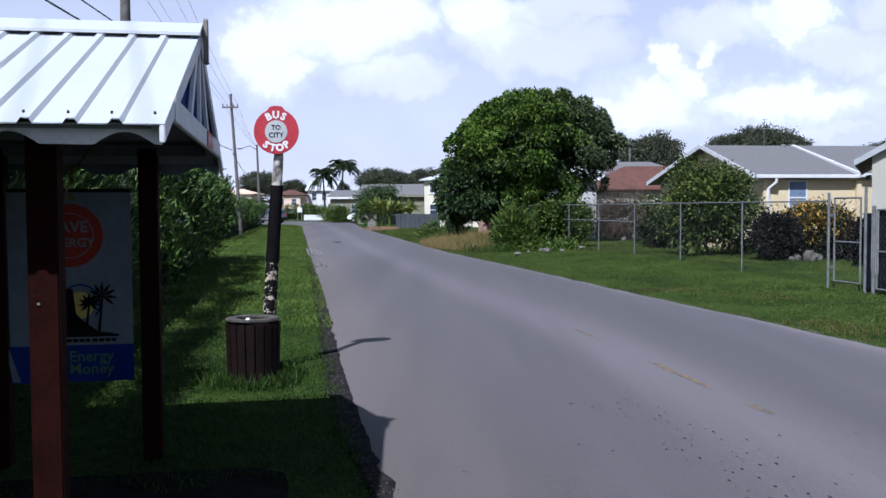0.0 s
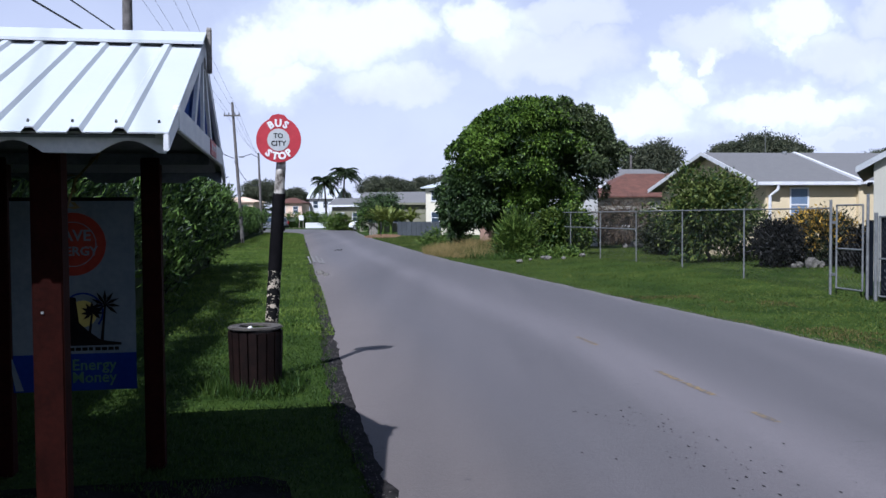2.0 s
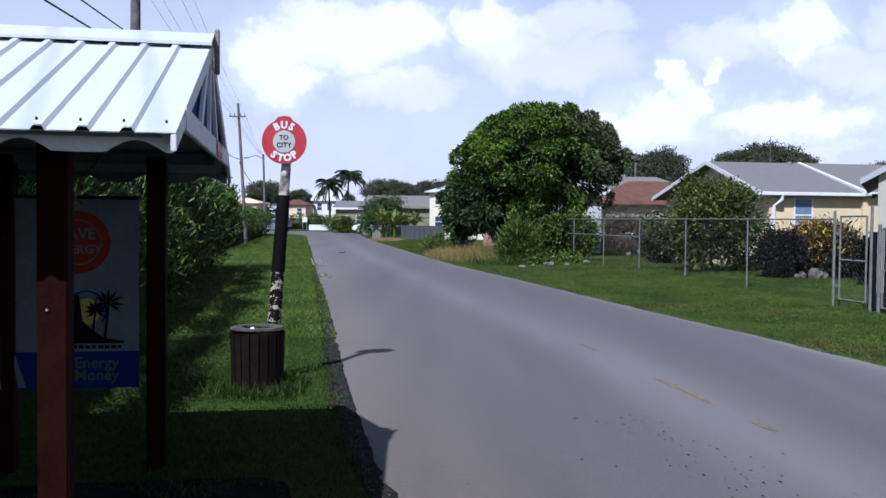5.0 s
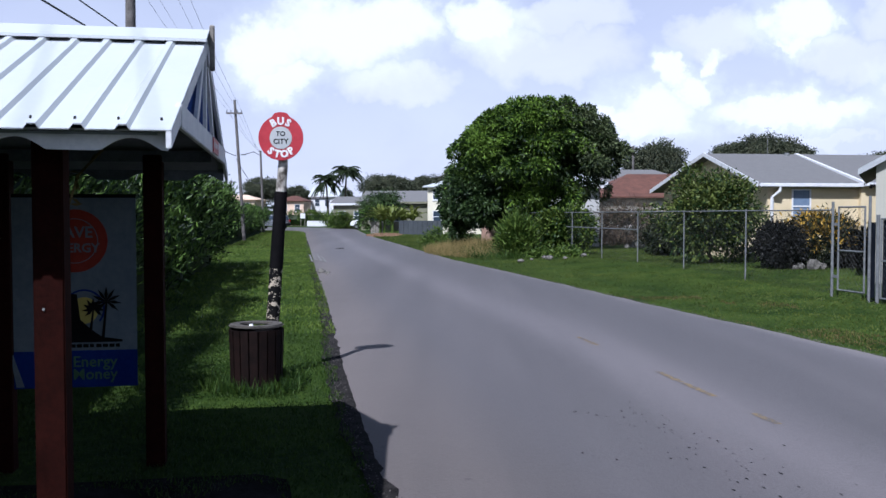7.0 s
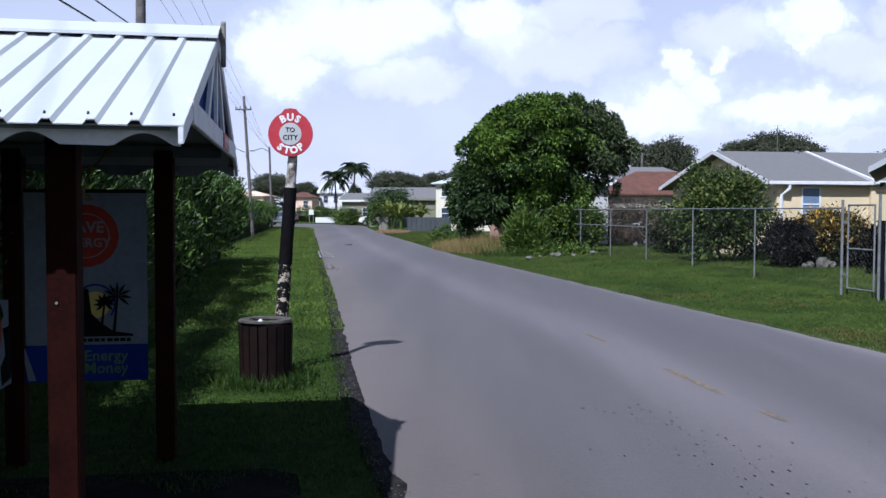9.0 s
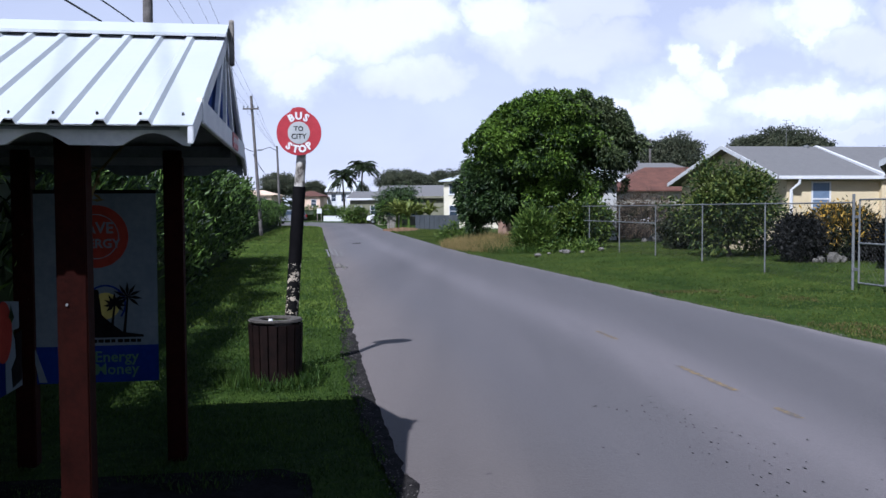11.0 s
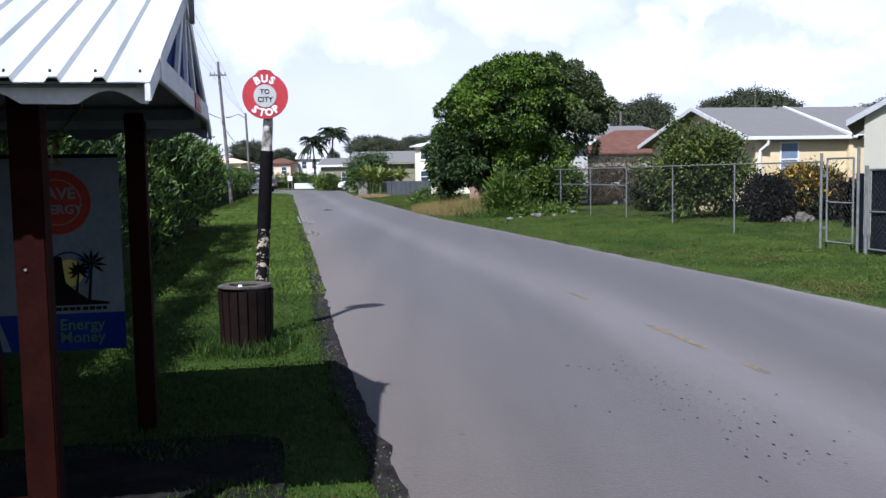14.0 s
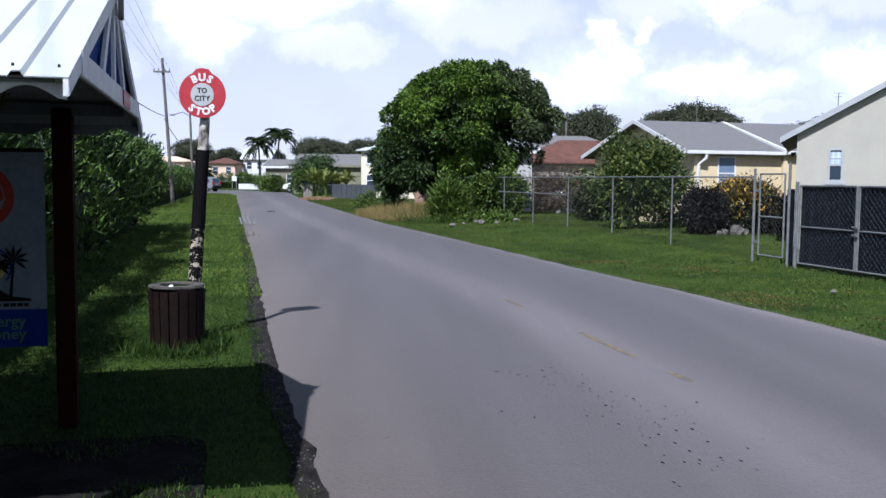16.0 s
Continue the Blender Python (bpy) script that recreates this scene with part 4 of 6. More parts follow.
# longer tufts round the bin
k = 1500
a = np.random.uniform(0, 6.28, k)
rr = np.random.normal(0.34, 0.07, k) + 0.10 * (np.random.uniform(0, 1, k) < 0.3)
base = np.stack([-1.905 + rr * np.cos(a), 8.98 + rr * np.sin(a), np.full(k, -0.03)], 1)
base = base[(np.hypot(base[:, 0] + 1.905, base[:, 1] - 8.98) > 0.285)]
k = len(base)
way = np.random.normal(size=(k, 3)) * [0.4, 0.4, 0.1] + [0, 0, 1]
tagged(leaves("tuft_grass", base, way, np.random.uniform(0.06, 0.2, k), 0.01, BLADE), "long uncut grass tufts round the litter bin", "grass", kind="stuff")

# twig of climbing vine hanging under the far eave
vine = thing("hanging_vine", -2.08, 5.2, 0, 0, "thin yellowish vine hanging from the shelter's far eave", "vine")
stem = [Vector((0.17, 0.0, 2.52)), Vector((0.10, 0.02, 2.06)), Vector((-0.04, 0.03, 1.92)), Vector((-0.09, 0.02, 1.75))]
part("stem", Shape().tube(stem, [0.008, 0.008, 0.007, 0.005], 6), DRYTURF, vine)
base = np.array([stem[int(t)].lerp(stem[int(t) + 1], t % 1) for t in np.random.uniform(0.9, 2.99, 16)])
leaves("foliage", base, np.random.normal(size=base.shape) + np.array([0, 0, -0.3]), np.random.uniform(0.04, 0.09, 16), 0.022, DRYTURF, vine)

# ---- hedge ----
def hedge(name, pts, height, thick, n, leaf, label, material=HEDGE):
    """A clipped-by-nobody leafy row along points of the plan, uneven on top and face."""
    h = thing(name, 0, 0, 0, 0, label, "hedge")
    pts = np.array(pts, float)
    seg = np.hypot(*np.diff(pts, axis=0).T)
    cum = np.r_[0, np.cumsum(seg)]
    clumps = n // 26
    t = np.random.uniform(0, cum[-1], clumps)
    cx, cy = np.interp(t, cum, pts[:, 0]), np.interp(t, cum, pts[:, 1])
    which = np.random.uniform(0, 1, clumps)
    side = np.where(which < 0.62, 1.0, np.random.uniform(-1, 1, clumps))
    z = np.where(which < 0.62, np.random.uniform(0.05, 1.0, clumps), np.random.uniform(0.84, 1.10, clumps))
    lump = np.array([noise.noise((a * 0.45, b * 0.5, 3)) + 0.5 * noise.noise((a * 1.3, b * 1.4, 7)) for a, b in zip(t, z * 2.5)])
    top = height * (1 + 0.11 * np.array([noise.noise((a * 0.35, 0, 1)) + 0.6 * noise.noise((a * 1.1, 0, 2)) for a in t]))
    bulge = thick * (0.42 + 0.60 * np.sqrt(np.clip(1 - (z - 0.66) ** 2 * 2.2, 0, 1))) + 0.62 * lump
    d = pts[-1] - pts[0]
    d /= np.hypot(*d)
    out = np.array([d[1], -d[0]])
    c = np.stack([cx + out[0] * side * bulge, cy + out[1] * side * bulge, z * top + 0.05], 1)
    # gaps between the tufts, most of them low on the face
    gap = np.array([noise.noise((a * 0.95, b * 2.6, 11)) + 0.6 * noise.noise((a * 2.4, b * 5.0, 17)) for a, b in zip(t, z)])
    c, side = c[gap > 0.52 - 0.80 * z], side[gap > 0.52 - 0.80 * z]
    clumps = len(c)
    per = 26
    base = np.repeat(c, per, 0) + np.random.normal(size=(clumps * per, 3)) * np.array([0.13, 0.13, 0.15])
    base[:, 2] = np.maximum(base[:, 2], 0.02)
    way = np.random.normal(size=base.shape) * 0.6 + np.repeat(np.stack([out[0] * side * .5, out[1] * side * .5, 0.85 + 0 * side], 1), per, 0)
    k = len(base)
    leaves("foliage", base, way, np.random.uniform(0.6, 1.3, k) * leaf, np.random.uniform(0.7, 1.2, k) * leaf * 0.23, material, h)
    # added core sheet, coloured dark so the gaps read as shade
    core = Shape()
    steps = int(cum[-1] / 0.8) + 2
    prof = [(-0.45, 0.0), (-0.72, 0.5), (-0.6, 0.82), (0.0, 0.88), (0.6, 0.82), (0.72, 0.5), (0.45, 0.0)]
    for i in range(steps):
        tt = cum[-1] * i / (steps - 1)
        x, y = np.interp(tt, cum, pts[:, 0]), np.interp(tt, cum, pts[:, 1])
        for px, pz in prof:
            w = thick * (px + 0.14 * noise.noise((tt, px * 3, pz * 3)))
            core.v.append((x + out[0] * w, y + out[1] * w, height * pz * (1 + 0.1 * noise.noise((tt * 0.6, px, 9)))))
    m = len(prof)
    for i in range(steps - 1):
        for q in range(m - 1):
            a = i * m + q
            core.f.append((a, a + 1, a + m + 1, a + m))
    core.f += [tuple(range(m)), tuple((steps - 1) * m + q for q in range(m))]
    part("shade_core", core, INNERSHADE, h, "dark core sheet standing in for inner shade")
    return h


# the first stretch is unseen, added to block sky light from the shelter
hedge("roadside_hedge", [(-2.0, -9), (-3.95, 1.5), (-4.85, 8), (-7.85, 26), (-8.75, 31.0)], 2.45, 1.2, 110000, 0.18, "tall dense dark green hedge beside the grass verge, run on unseen for shade")
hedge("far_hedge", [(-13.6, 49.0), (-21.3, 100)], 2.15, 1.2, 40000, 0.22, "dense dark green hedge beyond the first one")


def shrub(name, x, y, radii, z, clumps, per, length, width, material, label, category="shrub", seed=1, low=-0.9, core=True, spread=0.18, extra=None, droop=0.2, shell=(0.6, 1.0)):
    t = thing(name, x, y, 0, 0, label, category)
    b, w, l, wd = crown_leaves(radii, clumps, per, length, width, seed, low, spread, shell, droop)
    b = b + np.array([0, 0, z])
    b[:, 2] = np.maximum(b[:, 2], 0.01)
    leaves("foliage", b, w, l, wd, material, t)
    if extra:
        m2, share, lab = extra
        b, w, l, wd = crown_leaves(np.array(radii) * 1.04, int(clumps * share), per, length, width, seed, -0.1, spread * 0.8, (0.9, 1.0), 0.0)
        leaves("foliage", b + np.array([0, 0, z]), w, l, wd, m2, t, lab)
    for k in range(5):
        a = k * 1.26 + seed
        part("stem", Shape().tube([(0.05 * math.cos(a), 0.05 * math.sin(a), -0.05), (radii[0] * 0.3 * math.cos(a), radii[1] * 0.3 * math.sin(a), z * 0.8), (radii[0] * 0.6 * math.cos(a), radii[1] * 0.6 * math.sin(a), z + radii[2] * 0.4)], [0.035, 0.025, 0.012], 6), BARK, t)
    return t


def tree(name, x, y, trunk_h, trunk_r, radii, z, clumps, per, length, width, material, label, seed=1, low=-0.55, inner=None, spread=0.3, strength=0.2, droop=0.6, category="tree", limbs=7, shell=(0.55, 1.0), blobs=()):
    t = thing(name, x, y, 0, 0, label, category)
    rg = random.Random(seed)
    part("trunk", Shape().tube([(0, 0, -0.1), (0.05, 0.03, trunk_h * 0.4), (-0.03, 0.05, trunk_h * 0.8), (0.02, 0, trunk_h * 1.3)], [trunk_r * 1.35, trunk_r, trunk_r * 0.85, trunk_r * 0.6], 10), BARK, t, smooth=True)
    for k in range(limbs):
        a = k * 6.283 / limbs + rg.uniform(-.3, .3)
        e = rg.uniform(0.45, 0.75)
        h0 = trunk_h * rg.uniform(0.75, 1.25)
        part("limb", Shape().tube([(0, 0, h0), (radii[0] * 0.3 * math.cos(a), radii[1] * 0.3 * math.sin(a), h0 + radii[2] * 0.35), (radii[0] * e * math.cos(a), radii[1] * e * math.sin(a), z + radii[2] * rg.uniform(-.1, .4))],
                                  [trunk_r * 0.5, trunk_r * 0.32, trunk_r * 0.12], 7), BARK, t, smooth=True)
    sets = [(np.zeros(3), np.array(radii), clumps, low)] + [(np.array(o), np.array(rr), int(cl), lo) for o, rr, cl, lo in blobs]
    B, W, L, D = [], [], [], []
    for o, rr, cl, lo in sets:
        b, w, l, wd = crown_leaves(rr, cl, per, length, width, seed, lo, spread, shell, droop, 1.9, strength)
        b = b + o + np.array([0, 0, z])
        keep = b[:, 2] > 0.1
        B.append(b[keep]), W.append(w[keep]), L.append(l[keep]), D.append(wd[keep])
    leaves("crown", np.concatenate(B), np.concatenate(W), np.concatenate(L), np.concatenate(D), material, t)
    if inner:
        s = Shape()
        for o, rr, cl, lo in sets:
            me = bmesh.new()
            bmesh.ops.create_icosphere(me, subdivisions=3, radius=1.0)
            q = len(s.v)
            for v in me.verts:
                d = v.co.normalized()
                f = 0.66 * (1 + 0.22 * noise.noise(d * 2.3 + Vector((seed, 0, 0))) * 2)
                s.v.append((d.x * rr[0] * f + o[0], d.y * rr[1] * f + o[1], max(z + o[2] + d.z * rr[2] * f * (0.8 if d.z < 0 else 1), 0.3)))
            s.f += [tuple(q + v.index for v in f.verts) for f in me.faces]
            me.free()
        # core that closes the crown; a darker tone given here imitates shade
        part("inner_crown", s, inner, t, "added core that closes the inner crown")
    return t


def puffs(o, radii, count, seed, low, size=0.66, per=250, length=0.21, width=0.075, strength=0.14):
    """Rounded tufts of hanging leaves set over an uneven crown, with gaps between them."""
    d = on_ball(count, low)
    r = lumps(d, seed, 1.7, strength) * np.random.uniform(0.72, 1.02, len(d))
    c = d * np.array(radii) * r[:, None] + np.array(o)
    e = on_ball(len(c) * per, -2)[:len(c) * per]
    out = np.repeat(d, per, 0)
    e = e + out * 0.5 + np.array([0, 0, 0.35])
    e /= np.linalg.norm(e, axis=1, keepdims=True)
    sz = np.repeat(np.random.uniform(0.6, 1.12, len(c)) * size, per)[:, None]
    base = np.repeat(c, per, 0) + e * sz * np.random.uniform(0.55, 1.0, (len(e), 1)) * np.array([1, 1, 0.85])
    way = e * 0.9 + np.random.normal(size=e.shape) * 0.35 + np.array([0, 0, -0.55])
    k = len(base)
    return base, way, np.random.uniform(0.7, 1.2, k) * length, np.random.uniform(0.8, 1.2, k) * width


# big mango tree behind the fence
MANGO_SETS = [((0.25, 0, 0.1), (3.35, 3.3, 2.95), 118, -0.68), ((-2.55, 0.1, -1.75), (1.75, 2.0, 1.85), 75, -0.9), ((2.6, 0.2, 0.45), (1.7, 2.0, 1.55), 52, -0.5), ((-2.4, -1.0, 0.55), (1.25, 1.5, 0.8), 28, -0.8),
              ((-0.9, -0.6, -1.5), (1.6, 1.7, 1.5), 36, -0.9), ((1.75, 0.0, 1.15), (2.2, 2.0, 1.75), 62, -0.4), ((0.1, -0.3, 1.25), (2.4, 2.3, 1.75), 60, -0.1), ((-1.15, 0.0, 1.25), (1.6, 1.9, 1.35), 34, -0.2), ((0.9, -0.7, -1.65), (1.45, 1.5, 1.0), 34, -0.9)]
# leaves and core beneath the tufts take the dark inner shade tone
mango = tree("mango_tree", 4.0, 44, 1.9, 0.32, (2.95, 3.0, 2.6), 4.15, 200, 24, 0.30, 0.085, INNERSHADE, "large dense round mango tree behind the wire fence", 3, -0.55, INNERSHADE, 0.35, 0.13,
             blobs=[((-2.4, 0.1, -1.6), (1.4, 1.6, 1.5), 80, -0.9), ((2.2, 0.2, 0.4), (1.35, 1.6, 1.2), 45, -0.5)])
P = [puffs(o, rr, cnt, 3, lo, size=0.56, per=340, length=0.20, width=0.066) for o, rr, cnt, lo in MANGO_SETS]
B = np.concatenate([p[0] for p in P]) + np.array([0, 0, 4.15])
keep = (B[:, 2] > 0.25) & ~((B[:, 0] > 2.2) & (B[:, 2] < 2.45 + 0.3 * np.sin(B[:, 0] * 5)))
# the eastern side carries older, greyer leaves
# the lower left leaves are darkened in colour to imitate shade there
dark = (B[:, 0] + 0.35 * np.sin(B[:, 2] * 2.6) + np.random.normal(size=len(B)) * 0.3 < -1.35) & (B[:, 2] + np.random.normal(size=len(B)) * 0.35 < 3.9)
old = B[:, 0] + 0.45 * np.sin(B[:, 2] * 2.1) + 0.3 * np.sin(B[:, 1] * 3.7) + np.random.normal(size=len(B)) * 0.55 > 1.9
for chosen, material, words in ((keep & ~old & ~dark, MANGO, "fresh green drooping leaves"), (keep & dark, MANGODIM, "dark mature leaves"), (keep & old, MANGOOLD, "older grey-green leaves")):
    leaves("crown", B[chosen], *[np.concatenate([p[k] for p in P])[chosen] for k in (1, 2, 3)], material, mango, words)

# weeds and rough grass at the fence
def tall_grass(name, cx, cy, rx, ry, n, h, w, material, label):
    a, rr = np.random.uniform(0, 6.283, n), np.random.uniform(0, 1, n) ** 0.5
    base = np.stack([cx + rx * rr * np.cos(a), cy + ry * rr * np.sin(a), np.full(n, -0.03)], 1)
    base[:, 2] += lift(base[:, 0], base[:, 1])
    way = np.random.normal(size=(n, 3)) * [0.35, 0.35, 0.05] + [0, 0, 1]
    return tagged(leaves(name, base, way, np.random.uniform(0.5, 1.2, n) * h * (1.15 - rr * 0.6), w, material), label, "grass", kind="stuff")


tall_grass("dry_tall_grass", 1.6, 41.5, 2.7, 6.0, 12000, 0.72, 0.011, DRYBLADE, "tall dry straw-coloured grass by the road")
tall_grass("green_tall_grass", 2.4, 39.5, 2.3, 5.0, 6000, 0.55, 0.025, BLADE, "uncut green grass by the road")
shrub("weed_clump", 2.75, 36.0, (0.5, 0.6, 0.8), 0.75, 150, 26, 0.32, 0.05, WEED, "rank green weeds grown up beside the road", "weeds", 5, droop=-0.6)
tall_grass("reed_clump", 2.7, 36.0, 0.6, 0.6, 300, 2.0, 0.035, WEED, "long arching green reeds in the weed clump")
shrub("vine_clump", 4.85, 37.4, (1.15, 0.40, 0.95), 1.05, 380, 26, 0.17, 0.09, VINE, "green climbing vine over the wire fence", "vine", 8, spread=0.14)
shrub("low_weed", 4.2, 35.2, (1.1, 0.8, 0.16), 0.1, 120, 20, 0.2, 0.05, WEED, "low green weeds among limestone rubble", "weeds", 9)
shrub("low_weed", -0.6, 50.5, (0.7, 0.6, 0.45), 0.3, 60, 20, 0.25, 0.05, WEED, "small green weed clump beside the road", "weeds", 12)
# the lump at (7.05, 13.5) stands in for a scrap of pale litter
for x, y, rad in ((2.6, 32.3, 0.13), (3.75, 33.4, 0.15), (3.65, 34.2, 0.10), (4.3, 33.2, 0.09), (3.1, 33.4, 0.07), (7.05, 13.5, 0.05), (-3.72, 26.6, 0.12), (-3.5, 26.2, 0.09), (-3.85, 27.3, 0.10), (-3.45, 25.6, 0.06), (5.2, 34.6, 0.12)):
    s = Shape()
    me = bmesh.new()
    bmesh.ops.create_icosphere(me, subdivisions=2, radius=rad)
    for v in me.verts:
        v.co *= 1 + 0.35 * noise.noise(v.co * (1.5 / rad) + Vector((x, y, 0)))
        v.co.z *= 0.65
    s.v, s.f = [tuple(v.co + Vector((0, 0, rad * 0.3))) for v in me.verts], [tuple(v.index for v in f.verts) for f in me.faces]
    me.free()
    stone = tagged(new("stone", mesh_of("stone", s, STONE)), "pale limestone lump lying in the grass", "stone", "loose stones")
    stone.matrix_basis = pose(x, y, float(lift(x, y)) - 0.01)

# ---- chain link fence ----
def fence_x(y):
    return 11.85 - 0.19 * y


def chain_link(parent, a, b, z0, z1, gap=0.075, w=0.0016, name="chain_link"):
    """Crossed slanting wires between two posts."""
    a, b = Vector(a), Vector(b)
    d = b - a
    L, H = d.length, z1 - z0
    d = d / L
    nrm = Vector((d.y, -d.x, 0)) * w
    s = Shape()
    for sgn in (1, -1):
        k = -H
        while k < L:
            p0, p1 = (k, 0.0), (k + H, H)
            if p0[0] < 0:
                p0 = (0.0, -k)
            if p1[0] > L:
                p1 = (L, L - k)
            q = [(p[0], p[1]) if sgn > 0 else (L - p[0], p[1]) for p in (p0, p1)]
            u0, u1 = [Vector((a.x + d.x * p[0], a.y + d.y * p[0], z0 + p[1])) for p in q]
            off = Vector((d.x * w, d.y * w, 0))
            s.add([u0 - off, u0 + off, u0 + nrm * 1.5, u1 - off, u1 + off, u1 + nrm * 1.5], [(0, 1, 4, 3), (1, 2, 5, 4), (2, 0, 3, 5)])
            k += gap * 1.4142
    return part(name, s, WIRE, parent, "grey chain link mesh")


POSTS = [19.28, 22.85, 26.3, 29.65, 32.9, 36.2, 39.5, 42.8, 46.1]
fence = thing("chain_link_fence", 0, 0, 0, 0, "grey galvanised chain link fence with pipe posts", "fence")
for y in POSTS[1:]:
    part("post", Shape().tube([(fence_x(y), y, -0.1), (fence_x(y), y, 1.84)], 0.020, 10), STEEL, fence, smooth=True)
for a, b in zip(POSTS, POSTS[1:]):
    pa, pb = (fence_x(a), a, 0), (fence_x(b), b, 0)
    part("top_rail", Shape().tube([(pa[0], pa[1], 1.80), (pb[0], pb[1], 1.80)], 0.017, 8), STEEL, fence)
    if a > 27:
        part("middle_rail", Shape().tube([(pa[0], pa[1], 1.22), (pb[0], pb[1], 1.22)], 0.02, 8), STEEL, fence)
    chain_link(fence, pa, pb, 0.02, 1.79, 0.085 if a < 30 else 0.12)

# walk-in gate
gate = thing("wire_gate", 0, 0, 0, 0, "narrow galvanised pipe gate with chain link", "gate")
ga, gb = Vector((fence_x(19.1), 19.1, 0)), Vector((fence_x(18.25), 18.25, 0))
for p, h in ((Vector((fence_x(19.35), 19.28, 0)), 1.98), (Vector((fence_x(18.1), 18.1, 0)), 2.08)):
    part("gate_post", Shape().tube([p + Vector((0, 0, -0.1)), p + Vector((0, 0, h))], 0.03, 10), STEEL, gate, smooth=True)
for p in (ga, gb):
    part("gate_frame", Shape().tube([p + Vector((0, 0, 0.12)), p + Vector((0, 0, 1.86))], 0.021, 8), STEEL, gate)
for z in (0.12, 0.95, 1.86):
    part("gate_frame", Shape().tube([ga + Vector((0, 0, z)), gb + Vector((0, 0, z))], 0.019, 8), STEEL, gate)
chain_link(gate, ga, gb, 0.12, 1.86, 0.085)
for z in (0.4, 1.5):
    part("hinge", Shape().beam(ga + Vector((0, 0, z)), ga + Vector((-0.04, 0.19, z)), 0.03, 0.06), STEEL, gate)

# driveway gate with a black screen
drive = thing("driveway_gate", 0, 0, 0, 0, "double chain link driveway gate backed with black screen", "gate")
for y, h in ((17.85, 1.70), (13.9, 1.70)):
    part("gate_post", Shape().tube([(fence_x(y), y, -0.1), (fence_x(y), y, h)], 0.036, 10), STEEL, drive, smooth=True)
for y0, y1 in ((17.75, 16.13), (16.07, 14.0)):
    a, b = Vector((fence_x(y0), y0, 0)), Vector((fence_x(y1), y1, 0))
    leaf = part("gate_leaf", Shape().tube([a + Vector((0, 0, 0.06)), a + Vector((0, 0, 1.62))], 0.021, 8).tube([b + Vector((0, 0, 0.06)), b + Vector((0, 0, 1.62))], 0.021, 8)
                .tube([a + Vector((0, 0, 1.62)), b + Vector((0, 0, 1.62))], 0.019, 8).tube([a + Vector((0, 0, 0.06)), b + Vector((0, 0, 0.06))], 0.019, 8).tube([a + Vector((0, 0, 0.80)), b + Vector((0, 0, 0.80))], 0.017, 8), STEEL, drive, "galvanised pipe gate frame")
    d = (b - a).normalized()
    nrm = Vector((-d.y, d.x, 0)) * 0.03
    s = Shape()
    cols = 24
    for i in range(cols + 1):
        p = a + (b - a) * (i / cols) + nrm * (1 + 0.5 * noise.noise((i * 0.7, y0, 0)))
        s.v += [(p.x, p.y, 0.05 + 0.02 * noise.noise((i, 1, 0))), (p.x + 0.01 * noise.noise((i, 2, 3)), p.y, 0.8), (p.x, p.y, 1.60 + 0.012 * noise.noise((i, 5, 0)))]
    for i in range(cols):
        for j in range(2):
            s.f.append((3 * i + j, 3 * i + j + 3, 3 * i + j + 4, 3 * i + j + 1))
    part("screen", s, SCREEN, leaf, "black woven privacy screen")
    chain_link(leaf, a, b, 0.06, 1.62, 0.085)
a, b = Vector((fence_x(18.05), 18.05, 0)), Vector((fence_x(17.9), 17.9, 0))
part("filler_screen", Shape().beam(a + Vector((0.02, 0.03, 0.05)), a + Vector((0.02, 0.03, 1.55)), 0.22, 0.02, (1, 0.2, 0)), SCREEN, drive, "black screen strip")
for z in (0.7, 0.85):
    part("latch", Shape().box(fence_x(16.1) - 0.05, fence_x(16.1) - 0.02, 16.02, 16.2, z, z + 0.04), STEEL, drive)

# ---- houses ----
def window(parent, x0, x1, z0, z1, y, frame_m=WHITE, pane_m=GLASS, bars=1, face=-1, name="window"):
    """A framed window on a wall in the parent's xz plane at y, facing face along y."""
    o = face * 0.03
    s = Shape()
    t = 0.05 if x1 - x0 < 2 else 0.08
    lo, hi = min(y, y + o), max(y, y + o)
    s.box(x0, x0 + t, lo, hi, z0, z1).box(x1 - t, x1, lo, hi, z0, z1).box(x0 + t, x1 - t, lo, hi, z1 - t, z1).box(x0 + t, x1 - t, lo, hi, z0, z0 + t)
    for k in range(bars):
        zz = z0 + (z1 - z0) * (k + 1) / (bars + 1)
        s.box(x0 + t, x1 - t, lo, hi, zz - 0.025, zz + 0.025)
    w = part(name, s, frame_m, parent, "window frame")
    q = Shape().box(x0 + t, x1 - t, min(y + face * 0.004, y + face * 0.012), max(y + face * 0.004, y + face * 0.012), z0 + t, z1 - t)
    part("pane", q, pane_m, w, "dark window pane")
    part("sill", Shape().box(x0 - 0.06, x1 + 0.06, min(y, y + face * 0.08), max(y, y + face * 0.08), z0 - 0.07, z0 - 0.002), frame_m, w)
    return w


